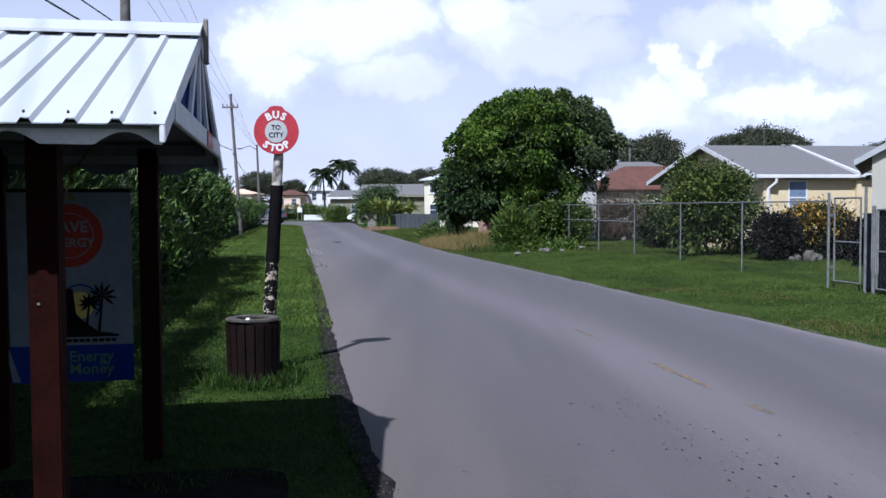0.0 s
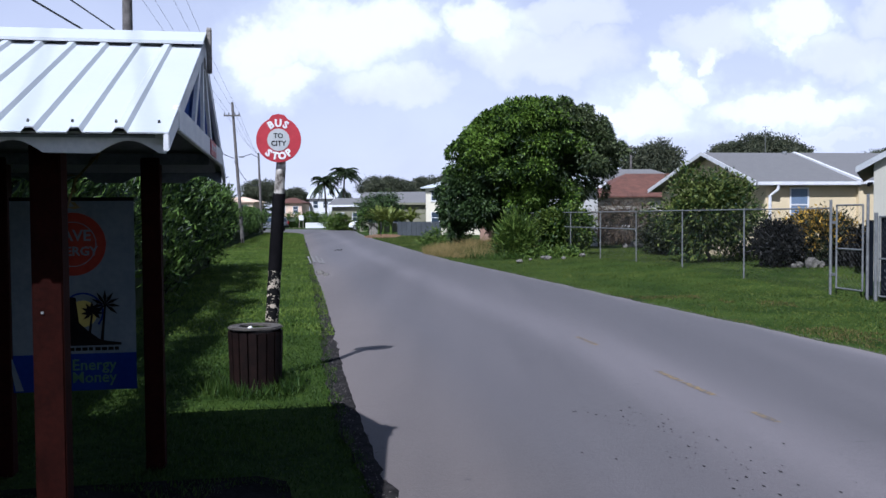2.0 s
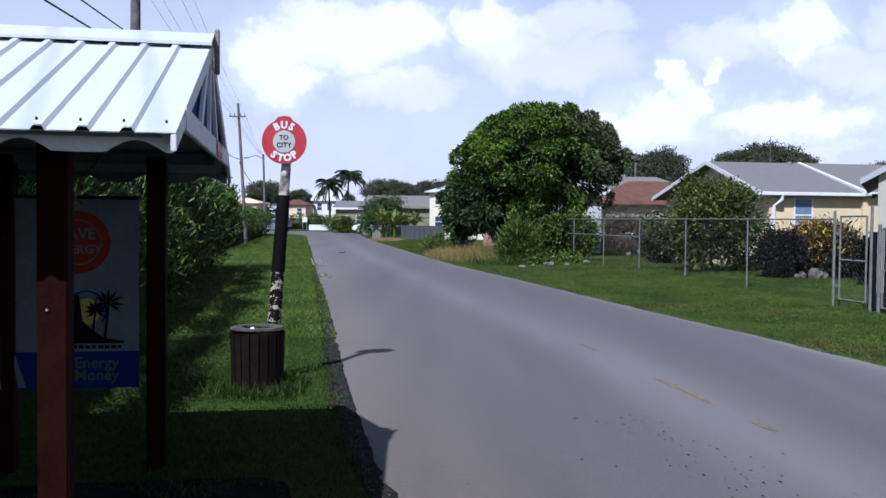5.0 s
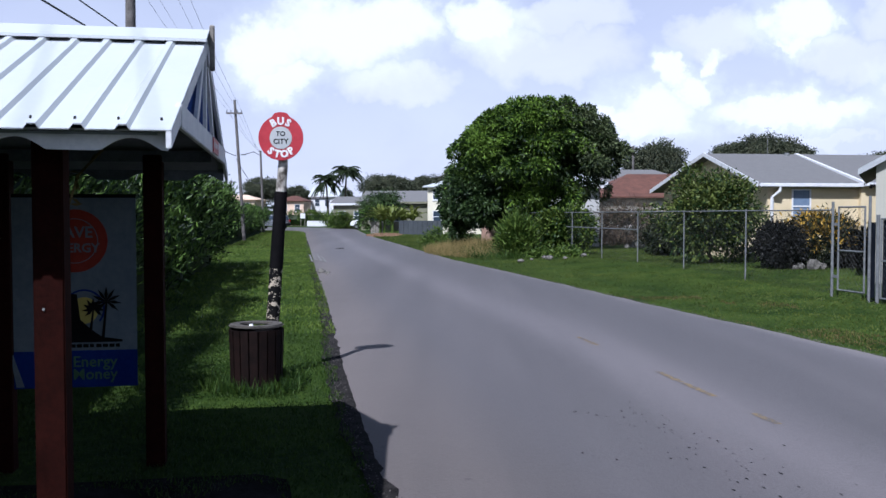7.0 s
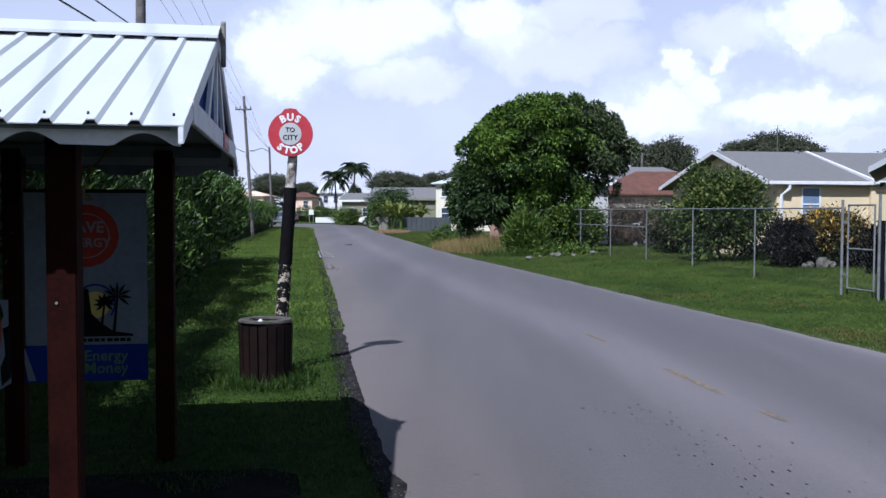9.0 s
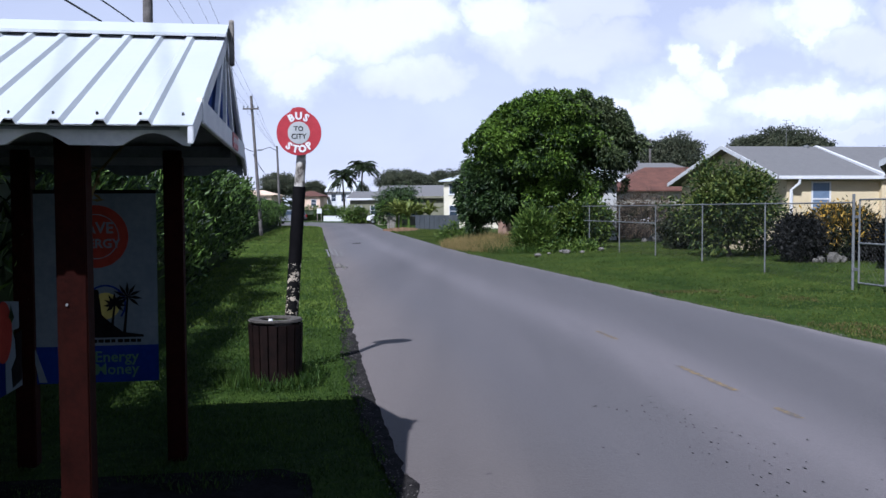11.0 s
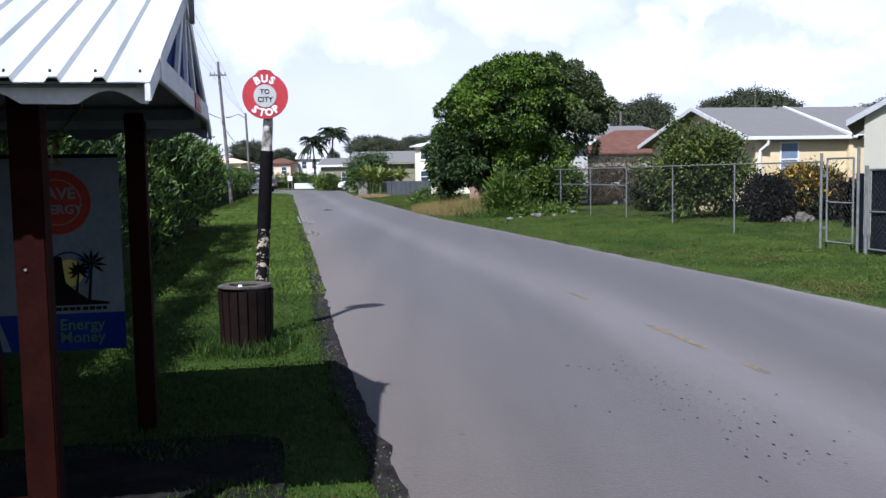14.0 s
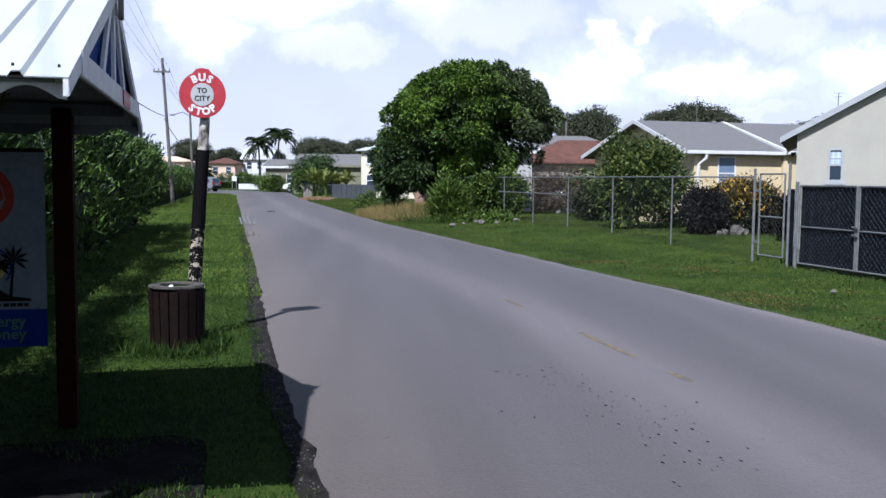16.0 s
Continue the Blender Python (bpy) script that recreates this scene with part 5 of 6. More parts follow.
def house(name, x, y, rz, w, d, eave, rise, wall_m, roof_m, label, windows=(), over=0.4, trim=WHITE, hip=0.0, gable_y=False):
    """w along local x (ridge), d along local y; gables at the x ends unless hip > 0."""
    h = thing(name, x, y, 0, rz, label, "house")
    s = Shape()
    if hip:
        s.box(0, w, 0, d, -0.1, eave)
    else:
        s.prism([(0, 0, -0.1), (0, d, -0.1), (0, d, eave), (0, d / 2, eave + rise * (d / 2) / (d / 2 + over) - 0.02), (0, 0, eave)], (w, 0, 0))
    part("wall", s, wall_m, h)
    t = 0.09
    zo = eave - rise * over / (d / 2 + over) + 0.06
    zr = eave + rise * (d / 2) / (d / 2 + over) + 0.06
    if hip:
        x0, x1, y0, y1 = -over, w + over, -over, d + over
        a = min(hip, w / 2 - 0.05)
        pts = [(x0, y0, zo), (x1, y0, zo), (x1, y1, zo), (x0, y1, zo), (x0 + a, d / 2, zr), (x1 - a, d / 2, zr)]
        low = [(p[0], p[1], p[2] - t) for p in pts]
        s = Shape().add(pts + low, [(0, 1, 5, 4), (1, 2, 5), (2, 3, 4, 5), (3, 0, 4), (6, 9, 8, 7), (0, 6, 7, 1), (1, 7, 8, 2), (2, 8, 9, 3), (3, 9, 6, 0)])
        part("roof", s, roof_m, h)
    else:
        for sgn in (0, 1):
            ya = -over if sgn == 0 else d + over
            s = Shape().prism([(-over, ya, zo), (-over, d / 2, zr), (-over, d / 2, zr - t), (-over, ya, zo - t)], (w + 2 * over, 0, 0))
            part("roof", s, roof_m, h)
            for xx in (-over - 0.03, w + over):
                s = Shape().prism([(xx, ya, zo + 0.02), (xx, d / 2, zr + 0.02), (xx, d / 2, zr - 0.24), (xx, ya, zo - 0.24)], (0.03, 0, 0))
                part("barge_board", s, trim, h, "white barge board")
            part("fascia", Shape().box(-over, w + over, min(ya, ya + (0.03 if sgn else -0.03)), max(ya, ya + (0.03 if sgn else -0.03)), zo - 0.24, zo - 0.005), trim, h, "white fascia board")
    for args in windows:
        window(h, *args)
    return h


# yellow house with the road-facing gable; corner of its roof at the origin
yh = thing("yellow_house", 10.6, 31.0, 0, 8.7, "yellow bungalow with a grey low-pitched roof and white trim", "house")
D, PEAK, EV, SPLIT, LONG, MID = 9.9, 4.09, 2.79, 3.85, 15.0, 4.36
s = Shape().prism([(0.45, 0.2, -0.1), (0.45, D - 0.5, -0.1), (0.45, D - 0.5, 2.83), (0.45, MID, PEAK - 0.10), (0.45, 0.2, 2.74)], (SPLIT - 0.44, 0, 0))
part("wall", s, OCHRE, yh)
s = Shape().prism([(SPLIT, 0.05, -0.1), (SPLIT, D - 0.5, -0.1), (SPLIT, D - 0.5, 2.80), (SPLIT, MID, PEAK - 0.08), (SPLIT, 0.05, 2.70)], (LONG - SPLIT, 0, 0))
part("wall", s, OCHRE, yh)
for x0, x1, dz, y0 in ((0.0, SPLIT, 0.0, 0.0), (SPLIT, LONG, 0.03, -0.10)):
    for sgn in (0, 1):
        ya = y0 if sgn == 0 else D
        s = Shape().prism([(x0, ya, EV + dz), (x0, MID, PEAK + dz * 0.2), (x0, MID, PEAK - 0.09), (x0, ya, EV - 0.10 + dz)], (x1 - x0, 0, 0))
        part("roof", s, GREYROOF, yh, "grey shingle roof slope")
        s = Shape().prism([(x0 - 0.03, ya, EV + dz + 0.035), (x0 - 0.03, MID, PEAK + dz * 0.2 + 0.035), (x0 - 0.03, MID, PEAK - 0.12), (x0 - 0.03, ya, EV - 0.13 + dz)], (0.03 if dz == 0 else 0.12, 0, 0))
        part("barge_board", s, WHITE, yh, "white barge board")
    s = Shape().box(x0 + 0.03, x1, y0 - 0.10, y0 - 0.002, EV - 0.13 + dz, EV + 0.0 + dz)
    part("gutter", s, WHITE, yh, "white rain gutter", bevel=0.02)
s = Shape().tube([(0.78, -0.05, EV - 0.12), (0.78, -0.04, EV - 0.26), (0.58, 0.13, EV - 0.48), (0.57, 0.135, 0.0)], 0.055, 8)
part("downpipe", s, WHITE, yh, "white downpipe", smooth=True)
w = window(yh, 1.34, 2.05, 1.4, 2.60, 0.2, WHITE, BLUEGLASS, 1)
# window in the gable wall
s = Shape().box(0.41, 0.45, 2.2, 3.2, 1.3, 2.3)
gw = part("window", s, WHITE, yh, "window frame")
part("pane", Shape().box(0.40, 0.409, 2.27, 3.13, 1.37, 2.23), BLUEGLASS, gw, "dark window pane")
part("roof_vent", Shape().tube([(SPLIT - 0.5, MID - 0.2, PEAK - 0.08), (SPLIT - 0.5, MID - 0.2, PEAK + 0.04)], [0.11, 0.09], 10), STEEL, yh)

# cream house beyond the driveway gate
ch = thing("cream_house", 10.36, 22.0, 0, -26, "cream rendered house with a grey roof and white window", "house")
W2, R2 = 7.6, 2.15
TRIM = mat("pale_grey_paint", (0.2604, 0.2728, 0.2852), (0.3224, 0.3348, 0.3472), 5, 0.6)
s = Shape().prism([(0, 0, -0.1), (W2, 0, -0.1), (W2, 0, 2.92), (W2 / 2, 0, 2.92 + R2), (0, 0, 2.92)], (0, 8.0, 0))
part("wall", s, CREAM, ch)
for sgn in (0, 1):
    xe, xm = (-0.40, W2 / 2) if sgn == 0 else (W2 + 0.40, W2 / 2)
    zo = 2.92 - 0.40 * R2 / (W2 / 2)
    s = Shape().prism([(xe, -0.14, zo + 0.10), (xm, -0.14, 2.92 + R2 + 0.10), (xm, -0.14, 2.92 + R2 + 0.01), (xe, -0.14, zo + 0.01)], (0, 8.4, 0))
    part("roof", s, GREYROOF, ch, "grey roof slope")
    s = Shape().prism([(xe, -0.17, zo + 0.12), (xm, -0.17, 2.92 + R2 + 0.12), (xm, -0.17, 2.92 + R2 - 0.03), (xe, -0.17, zo - 0.03)], (0, 0.03, 0))
    part("barge_board", s, TRIM, ch, "pale grey barge board")
cw = window(ch, 0.72, 1.07, 1.72, 2.54, 0.0, TRIM, GLASS, 1)
s = Shape()
for k in (1, 2):
    s.box(0.72 + 0.117 * k - 0.008, 0.72 + 0.117 * k + 0.008, -0.028, -0.012, 2.13, 2.45)
s.box(0.77, 1.02, -0.028, -0.012, 2.29, 2.305)
part("glazing_bar", s, WHITE, cw)
part("sash_curtain", Shape().box(0.775, 1.015, -0.0125, -0.0121, 2.13, 2.44), CURTAIN, cw, "pale curtain behind the upper sash")
part("outdoor_lamp", Shape().tube([(-0.02, -0.02, 2.42), (-0.1, -0.06, 2.40), (-0.12, -0.06, 2.34)], [0.03, 0.05, 0.03], 8), BLACK, ch, "small outdoor lamp")

# ---- yard plants ----
tree("citrus_tree", 8.45, 29.2, 0.6, 0.07, (1.62, 1.4, 1.4), 1.68, 540, 24, 0.15, 0.065, CITRUS, "small round citrus tree in the fenced yard", 6, -0.95, None, 0.17, 0.22, 0.2, limbs=6, shell=(0.3, 1.0))
shrub("croton_shrub", 11.05, 26.9, (1.0, 0.9, 0.74), 0.88, 260, 24, 0.17, 0.05, DARKSHRUB, "large croton shrub with yellow and dark leaves", "shrub", 4, extra=(CROTON, 0.36, "yellow variegated leaves"))
shrub("dark_shrub", 9.62, 26.3, (0.60, 0.55, 0.66), 0.86, 330, 24, 0.12, 0.05, PURPLESHRUB, "dense purple-black round shrub beside the croton", "shrub", 7, spread=0.12)
shrub("dark_shrub", 11.75, 26.2, (0.42, 0.45, 0.58), 0.62, 170, 24, 0.13, 0.05, PURPLESHRUB, "dark leafy shrub behind the wire gate", "shrub", 17)
for x, y, rad in ((10.1, 25.9, 0.12), (10.45, 25.85, 0.2), (10.7, 25.9, 0.13), (9.9, 25.8, 0.08), (9.6, 46.5, 0.20), (10.0, 47.0, 0.26), (9.0, 45.6, 0.15), (9.35, 46.1, 0.12)):
    me = bmesh.new()
    bmesh.ops.create_icosphere(me, subdivisions=2, radius=rad)
    s = Shape()
    for v in me.verts:
        v.co *= 1 + 0.4 * noise.noise(v.co * (1.4 / rad) + Vector((x, y, 0)))
    s.v, s.f = [tuple(v.co + Vector((0, 0, rad * 0.4))) for v in me.verts], [tuple(v.index for v in f.verts) for f in me.faces]
    me.free()
    stone = tagged(new("garden_rock", mesh_of("garden_rock", s, STONE)), "pale limestone garden rock at the shrub's foot", "rock", "garden rocks")
    stone.matrix_basis = pose(x, y, float(lift(x, y)) - 0.01)
shrub("brush_heap", 10.3, 51.0, (2.6, 1.3, 1.35), 1.25, 210, 24, 0.46, 0.022, BRUSH, "dry brown brush and bare twigs behind the fence", "brush", 11)
shrub("dark_shrub", 10.9, 53.6, (3.0, 1.2, 1.0), 0.85, 300, 24, 0.2, 0.08, DARKSHRUB, "dark overgrown shrubs behind the brush heap", "shrub", 14)
shrub("dark_shrub", 9.0, 36.0, (1.1, 1.2, 0.8), 0.75, 190, 24, 0.2, 0.07, DARKSHRUB, "dark leafy shrubs against the house gable", "shrub", 19)
shrub("low_plant", 9.7, 29.5, (0.4, 0.4, 0.3), 0.3, 40, 16, 0.2, 0.06, WEED, "low green garden plant by the house wall", "plant", 13)

# ---- further houses ----
house("red_roofed_house", 9.6, 57, 4, 9.5, 8, 2.95, 1.6, CREAM, REDROOF, "low house with a red-brown hipped roof", [(1.0, 2.0, 1.0, 2.1, 0.0)], hip=3.2)
house("white_outhouse", 5.5, 50, 10, 3.0, 5, 3.45, 0.6, mat("dull_white_wall", (0.36, 0.36, 0.35), (0.44, 0.44, 0.43), 1.0, 0.85, bump=0.1), ROOFWHITE, "small white gabled house behind the mango tree", [(0.7, 1.5, 1.1, 2.0, 0.0)])
house("grey_roofed_house", 13.5, 82, 4, 9, 8, 4.6, 1.5, CREAM, GREYROOF, "house with a grey roof beyond the red roof", hip=3.0)
house("pink_roofed_house", 17.0, 70, 4, 7, 7, 3.4, 1.5, CREAM, mat("pink_roof", (0.31, 0.1364, 0.1116), (0.372, 0.186, 0.155), 2, 0.8), "house with a pink hipped roof", hip=3.0)
house("cream_two_storey_house", -1.9, 84, -12, 8, 7, 4.4, 1.0, mat("pale_cream_wall", (0.5016, 0.4636, 0.3572), (0.5776, 0.5396, 0.4332), 1, 0.85), ROOFWHITE, "cream two-storey house with a pale roof", [(0.5, 1.3, 1.0, 2.1, 0), (0.5, 1.3, 3.1, 4.1, 0), (2.0, 2.8, 3.1, 4.1, 0)], hip=2.5)
house("long_grey_roofed_house", -10.0, 104, -9, 9.0, 8, 3.3, 1.35, OLIVEWALL, GREYROOF, "long olive house with a grey roof", [(1.0, 2.2, 1.0, 2.2, 0), (4, 5.2, 1.0, 2.2, 0)], trim=OLIVEWALL)
house("olive_house", -14.2, 112, -9, 4.6, 6, 3.2, 0.9, OLIVEWALL, GREYROOF, "small olive house with an open upper porch", [(0.6, 1.6, 1.1, 2.2, 0), (2.6, 3.6, 1.1, 2.2, 0)])
house("white_two_storey_house", -23.9, 158, -5, 4.6, 7, 5.2, 1.6, WHITE, ROOFWHITE, "white two-storey house with dark windows", [(0.6, 1.5, 3.2, 4.5, 0), (2.4, 3.3, 3.2, 4.5, 0), (0.6, 1.5, 0.8, 2.1, 0), (2.4, 3.3, 0.8, 2.1, 0)])
house("peach_house", -36.5, 138, 0, 7.0, 8, 4.1, 0.8, PINKWALL, PINKWALL, "peach bungalow with a peach roof and dark windows", [(0.8, 2.0, 2.3, 3.6, 0), (3, 4.2, 2.3, 3.6, 0), (5.2, 6.2, 2.3, 3.6, 0)], hip=2.5)
house("peach_house", -28.2, 150, 0, 4.2, 8, 4.1, 0.9, PINKWALL, REDROOF, "peach bungalow with a red-brown roof", [(0.6, 1.5, 2.3, 3.5, 0), (2.7, 3.6, 2.3, 3.5, 0)], hip=2.2)
wall = tagged(new("white_garden_wall", mesh_of("white_garden_wall", Shape().box(-22.0, -18.6, 140.8, 141.1, -0.1, 0.80).box(-18.9, -18.3, 140.7, 141.2, -0.1, 1.15), WHITE)), "low white garden wall at the road bend", "wall", kind="structure")
board = thing("notice_board", -22.3, 138.6, 0, 0, "small white notice board on two posts", "sign board")
part("panel", Shape().box(-0.36, 0.36, -0.02, 0.02, 1.2, 1.95), WHITE, board)
for x in (-0.3, 0.3):
    part("leg", Shape().box(x - 0.04, x + 0.04, 0.021, 0.08, -0.1, 2.0), GREYWOOD, board)
tagged(new("back_garden_wall", mesh_of("back_garden_wall", Shape().box(1.8, 7.0, 48.6, 48.8, -0.1, 1.75), mat("brown_rendered_wall", (0.20, 0.12, 0.09), (0.30, 0.20, 0.15), 1.2, 0.9, bump=0.2))), "pinkish brown rendered garden wall behind the mango tree", "wall", kind="structure")
metal = thing("sheet_fence", -4.3, 79.5, 0, 0, "blue-grey corrugated sheet fence beside the road", "fence")
for k in range(9):
    a = Vector((k * 0.43 - 0.0, -k * 0.35, 0))
    part("panel", Shape().beam(a + Vector((0.2, -0.16, -0.05)), a + Vector((0.2, -0.16, 1.22 + 0.05 * noise.noise((k, 0, 0)))), 0.52, 0.04, (-0.63, -0.77, 0)), GALV, metal)
timber = thing("timber_fence", -7.2, 84, 0, 0, "short weathered board fence beside the road", "fence")
for k in range(6):
    part("board", Shape().box(k * 0.24, k * 0.24 + 0.21, 0, 0.03, -0.05, 1.1 + 0.06 * noise.noise((k * 2.2, 0, 1))), GREYWOOD, timber)
tall_grass("bare_bank", -5.4, 77, 1.5, 6.5, 2600, 0.2, 0.05, mat("bare_earth", (0.186, 0.1054, 0.062), (0.2604, 0.1612, 0.0992), 2, 0.95), "orange dry bank grass beside the road")

# ---- palms, bananas and distant trees ----
def palm(name, x, y, h, L, seed, label, fronds=34):
    t = thing(name, x, y, 0, 0, label, "palm tree")
    rg = random.Random(seed)
    top = Vector((rg.uniform(-.4, .4), 0, h))
    part("trunk", Shape().tube([(0, 0, -0.1), (top.x * 0.2, 0, h * 0.35), (top.x * 0.6, 0, h * 0.7), top], [0.24, 0.17, 0.14, 0.13], 9), BARK, t, smooth=True)
    for k in range(fronds):
        a = k * 2.4 + rg.uniform(-.2, .2)
        e = rg.uniform(-0.15, 1.45)
        pts = []
        for q in range(8):
            u = q / 7
            pts.append(top + Vector((math.cos(a), math.sin(a), 0)) * (L * u * math.cos(e * (1 - u * 0.4)) * (1 - 0.22 * u)) + Vector((0, 0, L * (u * math.sin(e) - 0.62 * u * u))))
        rachis = part("frond", Shape().tube(pts, [0.035, 0.03, 0.027, 0.024, 0.02, 0.016, 0.012, 0.006], 5), PALM, t)
        base, way = [], []
        for q in range(46):
            u = 0.12 + 0.86 * q / 45
            i = min(int(u * 7), 6)
            p = pts[i].lerp(pts[i + 1], u * 7 - i)
            d = (pts[i + 1] - pts[i]).normalized()
            s = d.cross(Vector((0, 0, 1))).normalized()
            for sg in (1, -1):
                base.append(p)
                way.append(s * sg * 0.8 + d * 0.75 + Vector((0, 0, -0.45)))
        base, way = np.array(base), np.array(way)
        leaves("leaf_blade", base, way, np.random.uniform(0.6, 0.95, len(base)) * L * 0.28, 0.085, PALM, rachis)
    return t


palm("coconut_palm", -19.9, 150, 7.2, 3.3, 1, "tall coconut palm with dark drooping fronds")
palm("coconut_palm", -17.0, 148, 8.3, 3.8, 2, "tall coconut palm with dark drooping fronds")
palm("young_palm", -24.5, 128, 2.4, 2.4, 3, "short yellowish palm in a garden", 12)


def banana(name, x, y, h, seed):
    t = thing(name, x, y, 0, 0, "clump of banana plants with broad torn leaves", "banana plant")
    rg = random.Random(seed)
    part("stem", Shape().tube([(0, 0, -0.1), (0.05, 0, h * 0.42)], [0.14, 0.08], 8), WEED, t)
    for k in range(28):
        a, L = rg.uniform(0, 6.28), rg.uniform(1.7, 3.2)
        e = rg.uniform(0.7, 1.5)
        s = Shape()
        out, side = Vector((math.cos(a), math.sin(a), 0)), Vector((-math.sin(a), math.cos(a), 0))
        for q in range(7):
            u = q / 6
            p = out * L * u * math.cos(e) + Vector((0, 0, h * 0.32 + L * (u * math.sin(e) - 0.5 * u * u)))
            w = 0.13 * math.sin(math.pi * (0.08 + 0.9 * u)) + 0.01
            s.v += [tuple(p - side * w + Vector((0, 0, 0.05))), tuple(p), tuple(p + side * w + Vector((0, 0, 0.05)))]
        for q in range(6):
            for j in range(2):
                i = 3 * q + j
                s.f.append((i, i + 1, i + 4, i + 3))
        part("leaf", s, BANANA, t)


for i, (x, y, h) in enumerate(((-5.2, 82.5, 3.4), (-6.3, 84, 3.6), (-4.2, 83.5, 3.0), (-3.3, 85, 3.4), (-5.0, 81.2, 3.2), (-5.8, 82, 3.5))):
    banana("banana_plant", x, y, h, i + 1)
shrub("garden_bush", -7.8, 96, (1.6, 1.5, 1.5), 1.4, 140, 22, 0.3, 0.1, HEDGE, "dark green garden bush in front of the long house", "bush", 21)
tree("garden_tree", -7.2, 100, 1.2, 0.15, (2.2, 2.0, 1.7), 2.8, 200, 22, 0.3, 0.1, MANGODIM, "small dark green garden tree by the long house", 22, -0.9, INNERSHADE, 0.3)
shrub("garden_bush", -9.6, 106, (1.0, 1.0, 0.9), 0.7, 90, 20, 0.3, 0.1, HEDGE, "small clipped bush at the roadside", "bush", 23)
hedge("bend_hedge", [(-38, 150), (-24, 147), (-15, 141)], 2.0, 1.4, 9000, 0.34, "green hedge behind the road bend", WEED)
for i, (x, y, rr) in enumerate(((-17.9, 138.5, 1.3), (-16.3, 138.0, 1.4), (-14.8, 138.6, 1.3), (-16.2, 141, 1.6), (-13.7, 111.0, 0.9), (-12.6, 110.4, 0.8))):
    shrub("front_bush", x, y, (rr, rr, 1.0), 0.95, 80, 20, 0.3, 0.1, VINE if i % 2 else WEED, "loose green bush in front of the olive house", "bush", 70 + i)
hedge("bend_hedge", [(-60, 148), (-38, 152)], 2.4, 1.6, 7000, 0.36, "dark green hedge along the far bend", HEDGE)
FAR = [(-47, 175, 3.4, 4.4, 5.2), (-39, 190, 4.5, 5.0, 6.5), (-31, 185, 3.0, 4.0, 5.0), (-24, 200, 2.8, 4, 5.2), (-11, 165, 5.2, 4.0, 6.6), (-4, 170, 4.6, 4.0, 6.5), (3, 175, 4.5, 4.2, 8.0),
       (-55, 170, 5, 5, 5), (24.0, 105, 3.6, 4.0, 7.4), (28, 112, 3.5, 3.0, 5.8), (37.5, 108, 4.6, 4.0, 8.6), (41, 110, 3.0, 3.2, 8.3), (34, 109, 2.6, 3.2, 8.2), (52, 104, 5, 4, 6.8), (-64, 180, 6, 5, 6), (12, 130, 5, 4, 6), (60, 110, 6, 4, 6)]
for i, (x, y, rx, rz_, zc) in enumerate(FAR):
    tree("distant_tree", x, y, zc * 0.5, 0.3, (rx, rx, rz_ * 0.62), zc, 900, 22, 0.27, 0.14, HAZYTREE, "distant dark green tree behind the houses", 30 + i, -0.7, HAZYTREE, 0.28, 0.13, limbs=4)
tree("conifer_tree", 0.4, 150, 3.0, 0.2, (1.1, 1.1, 3.2), 6.3, 130, 20, 0.4, 0.1, HAZYTREE, "dark narrow conifer behind the cream house", 60, -0.9, HAZYTREE, 0.4, limbs=3)

# ---- poles and cables ----
def utility_pole(x, y, top, h, r, label, arm=1.6, lamp=False, drop=0.0):
    p = thing("utility_pole", x, y, 0, 0, label, "utility pole")
    part("shaft", Shape().tube([(0, 0, -0.2), ((top - x) * 0.5, 0, h / 2), (top - x, 0, h)], [r * 1.2, r, r * 0.8], 12), POLEWOOD, p, smooth=True)
    if arm:
        part("crossarm", Shape().box(top - x - arm / 2, top - x + arm / 2, -r - 0.1, -r, h - drop - 0.43, h - drop - 0.34), POLEWOOD, p)
        for k in (-0.46, -0.2, 0.2, 0.46):
            part("insulator", Shape().tube([(top - x + k * arm, -r - 0.05, h - drop - 0.34), (top - x + k * arm, -r - 0.05, h - drop - 0.18)], [0.04, 0.03], 6), STEEL, p)
    if lamp:
        part("lamp_arm", Shape().tube([(top - x, 0, h - 0.5), (top - x - 0.7, 0, h - 0.1), (top - x - 1.5, 0, h - 0.35)], 0.04, 6), STEEL, p)
        part("lamp_head", Shape().box(top - x - 1.95, top - x - 1.45, -0.1, 0.1, h - 0.45, h - 0.33), STEEL, p, bevel=0.03)


utility_pole(-8.75, 25, -8.7, 9.8, 0.15, "thick weathered grey wooden utility pole in the hedge", 1.8)
utility_pole(-13.55, 60, -14.12, 9.3, 0.105, "slightly leaning weathered wooden utility pole", 1.05, drop=0.5)
utility_pole(-18.4, 90, -18.65, 8.1, 0.12, "wooden street pole with a lamp arm", 0, True)
utility_pole(-36, 150, -36, 7.5, 0.12, "distant wooden utility pole", 1.2)
utility_pole(19.4, 95, 19.4, 8.9, 0.13, "wooden utility pole behind the red-roofed house", 0)


def cable(a, b, sag, r, label="dark overhead cable slung between poles"):
    a, b = Vector(a), Vector(b)
    pts = [a.lerp(b, k / 14) - Vector((0, 0, 4 * sag * (k / 14) * (1 - k / 14))) for k in range(15)]
    tagged(new("cable", mesh_of("cable", Shape().tube(pts, r, 5), CABLE)), label, "cable", "overhead cables")


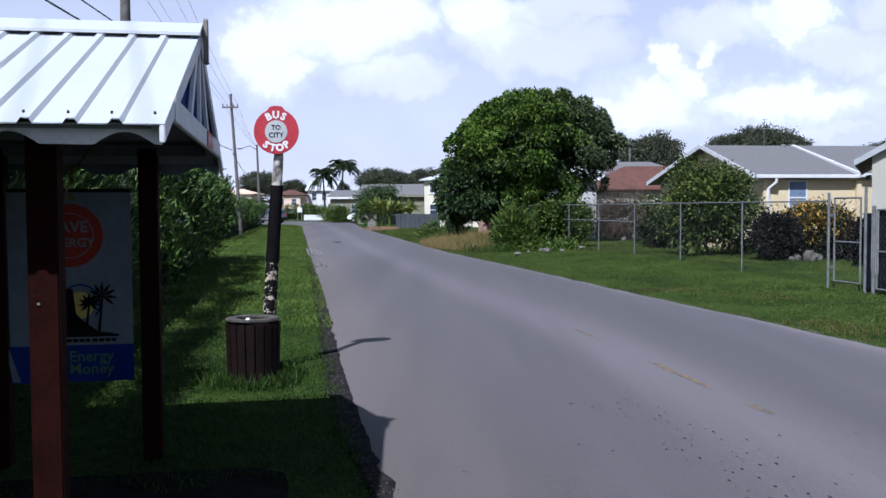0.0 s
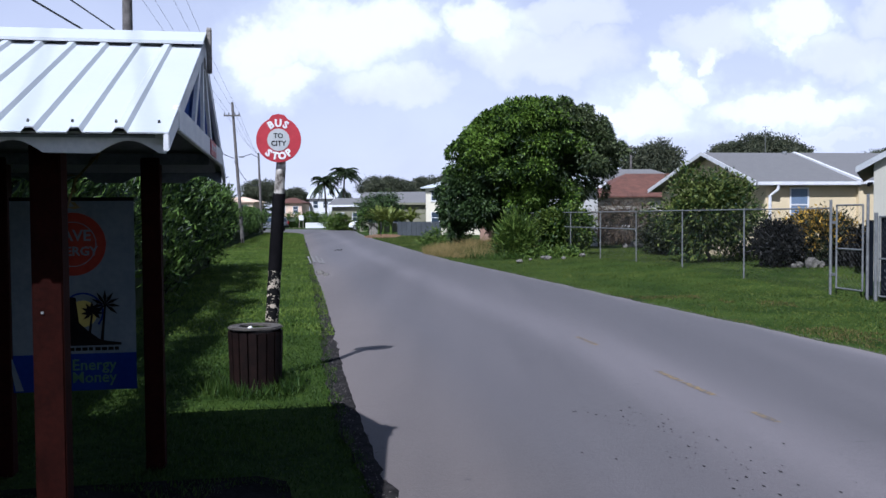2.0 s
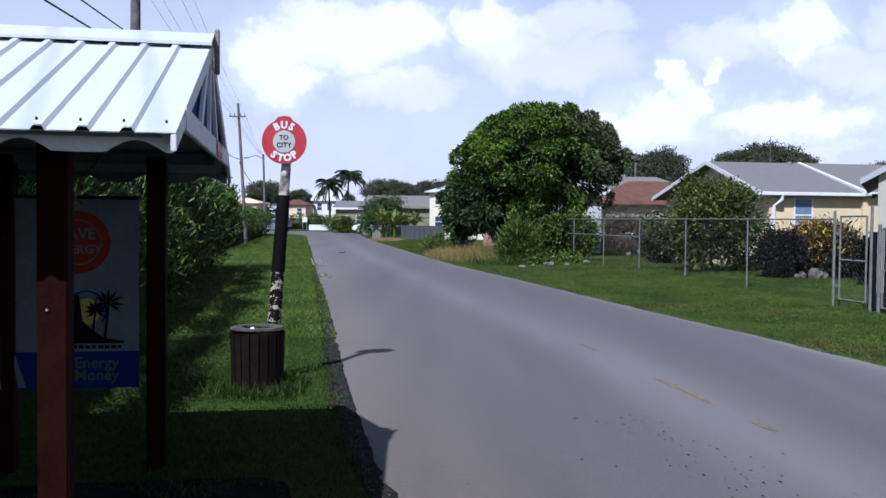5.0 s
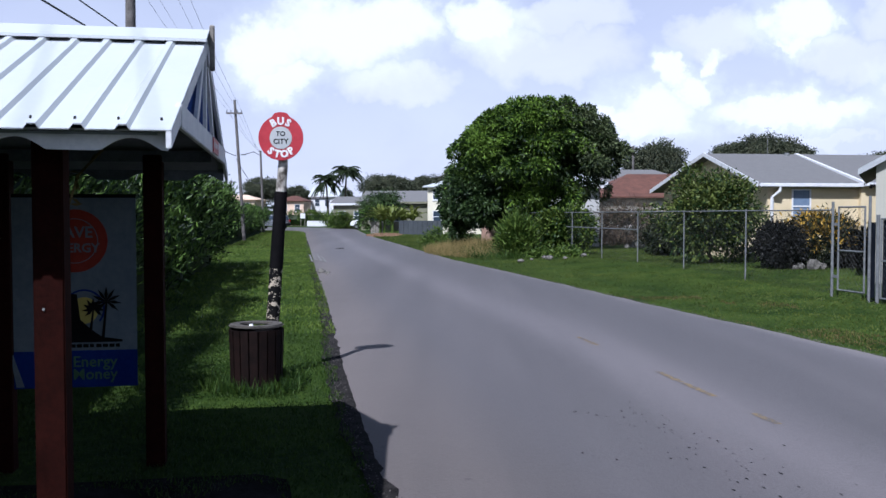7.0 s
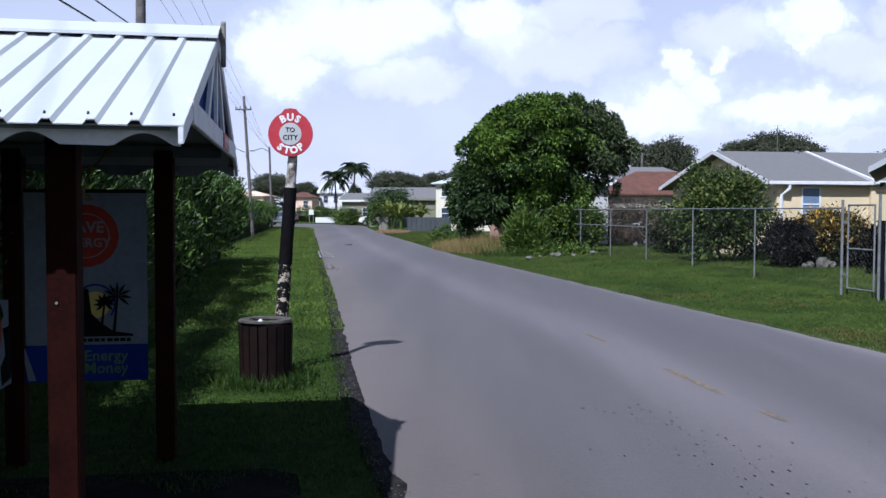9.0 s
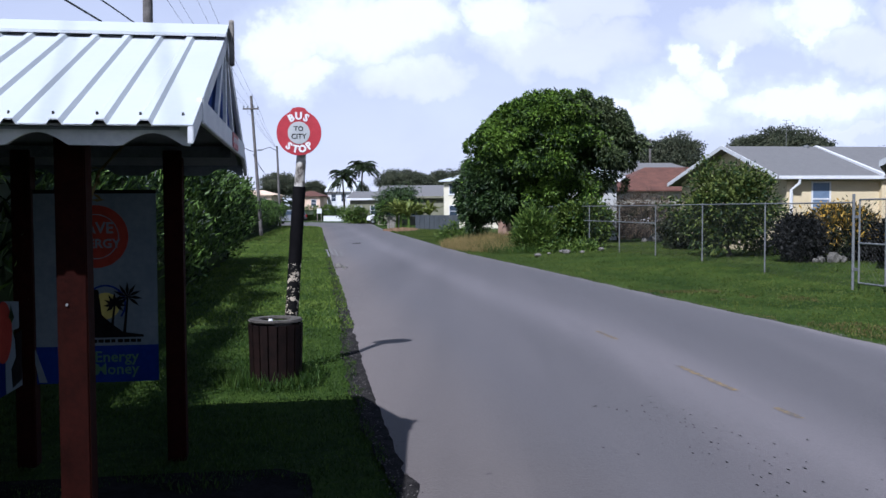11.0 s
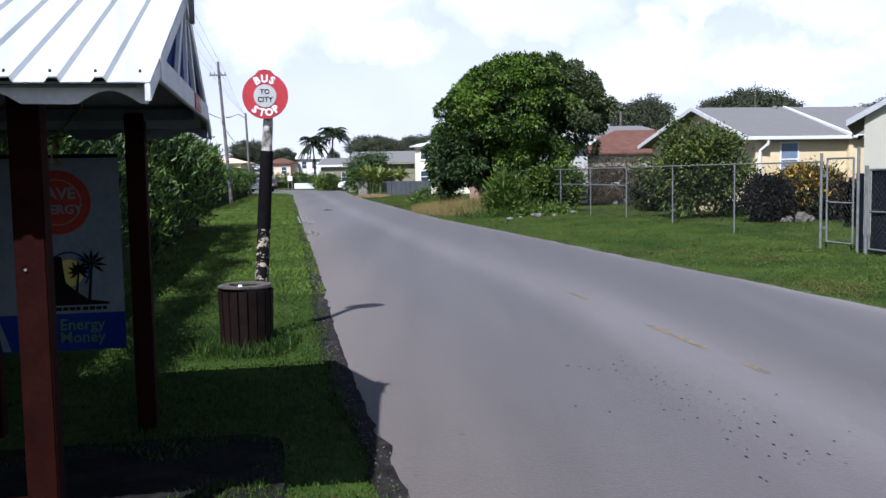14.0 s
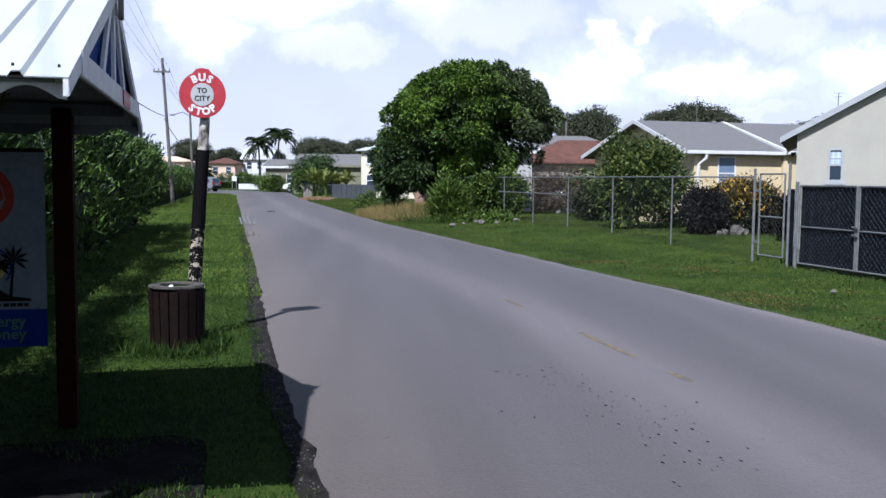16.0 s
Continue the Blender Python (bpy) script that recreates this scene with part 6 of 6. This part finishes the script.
for k in (-0.83, -0.36, 0.36, 0.83):
    cable((-8.7 + k, 24.8, 9.65), (-14.10 + k * 0.56, 59.8, 8.64), 0.25, 0.006, "thin overhead wire between two poles")
    cable((-8.7 + k, 24.8, 9.65), (-2.5 + k, -14, 9.8), 0.4, 0.006, "thin overhead wire between two poles")
    cable((-14.10 + k * 0.56, 59.8, 8.64), (-18.65, 90, 7.9), 0.3, 0.008, "thin overhead wire between two poles")
cable((-8.7, 24.9, 6.15), (-4.7, -10, 5.1), 0.1, 0.022, "thick black overhead cable")
cable((-8.6, 24.9, 6.55), (-4.1, -10, 5.3), 0.1, 0.018, "thick black overhead cable")
cable((-14.0, 59.9, 5.6), (-8.7, 25.0, 5.6), 0.35, 0.022, "thick black overhead cable")
cable((-14.0, 59.9, 5.4), (-18.6, 90, 5.0), 0.7, 0.025, "thick black overhead cable")
ant = thing("roof_antenna", 26.4, 75, 0, 0, "thin television antenna mast above the roofs", "antenna")
part("mast", Shape().tube([(0, 0, 0), (0, 0, 8.9)], [0.035, 0.02], 6), STEEL, ant)
for z, w in ((8.85, 0.32), (8.6, 0.2)):
    part("crossbar", Shape().tube([(-w, 0, z), (w, 0, z + 0.03)], 0.012, 5), STEEL, ant)

mast = thing("roof_antenna", 19.6, 38, 0, 0, "thin television antenna pole behind the cream house", "antenna")
part("mast", Shape().tube([(0, 0, 0), (0, 0, 5.6)], [0.03, 0.018], 6), STEEL, mast)
for z, w in ((5.55, 0.22), (5.40, 0.14)):
    part("crossbar", Shape().tube([(-w, 0, z), (w, 0, z + 0.02)], 0.009, 5), STEEL, mast)

# ---- vehicles ----
def car(x, y, rz, paint, label):
    c = thing("car", x, y, 0.05, rz, label, "car")
    side = [(-2.2, 0.35), (-2.25, 0.75), (-2.15, 1.0), (-1.95, 1.62), (-1.6, 1.70), (0.3, 1.68), (1.1, 1.12), (2.1, 0.92), (2.28, 0.65), (2.25, 0.35)]
    s = Shape()
    for w, ins in ((0.90, 0.0),):
        n = len(side)
        for sg in (-1, 1):
            for px, pz in side:
                k = 0.90 - max(0, pz - 0.95) * 0.22
                s.v.append((sg * k, px, pz))
        s.f = [tuple(range(n)), tuple(range(n, 2 * n))[::-1]] + [(i, (i + 1) % n, n + (i + 1) % n, n + i) for i in range(n)]
    body = part("body", s, paint, c, bevel=0.07, smooth=True)
    part("rear_window", Shape().prism([(-0.66, -2.125, 1.08), (0.66, -2.125, 1.08), (0.58, -1.985, 1.52), (-0.58, -1.985, 1.52)], (0, -0.02, 0.0)), GLASS, body, "dark rear window")
    for sg in (-1, 1):
        part("side_window", Shape().prism([(sg * 0.87, -1.75, 1.1), (sg * 0.87, 0.8, 1.1), (sg * 0.78, 0.15, 1.55), (sg * 0.78, -1.6, 1.55)], (sg * 0.02, 0, 0)), GLASS, body, "dark side window")
        part("tail_light", Shape().box(min(sg * 0.70, sg * 0.86), max(sg * 0.70, sg * 0.86), -2.27, -2.12, 0.82, 1.12), TAILRED, body, "red tail light", bevel=0.02)
        part("mirror", Shape().box(min(sg * 0.88, sg * 1.05), max(sg * 0.88, sg * 1.05), 0.55, 0.7, 1.02, 1.18), paint, body, bevel=0.02)
        for py in (-1.4, 1.4):
            wheel = part("wheel", Shape().tube([(sg * 0.68, py, 0.29), (sg * 0.91, py, 0.29)], 0.33, 20), RUBBER, c, "black tyre", bevel=0.03, smooth=True)
            part("rim", Shape().tube([(sg * 0.90, py, 0.29), (sg * 0.925, py, 0.29)], 0.2, 14), STEEL, wheel)
    part("bumper", Shape().box(-0.88, 0.88, -2.32, -2.15, 0.36, 0.62), RUBBER, c, "dark bumper", bevel=0.05, smooth=True)
    part("plate", Shape().box(-0.24, 0.24, -2.275, -2.24, 0.72, 0.83), WHITE, c, "plain white plate")
    return c


car(-21.4, 109.0, 66, SILVER, "silver people carrier seen from behind on the road")
car(-9.4, 109.2, 72, CARWHITE, "white car parked by the road bend")
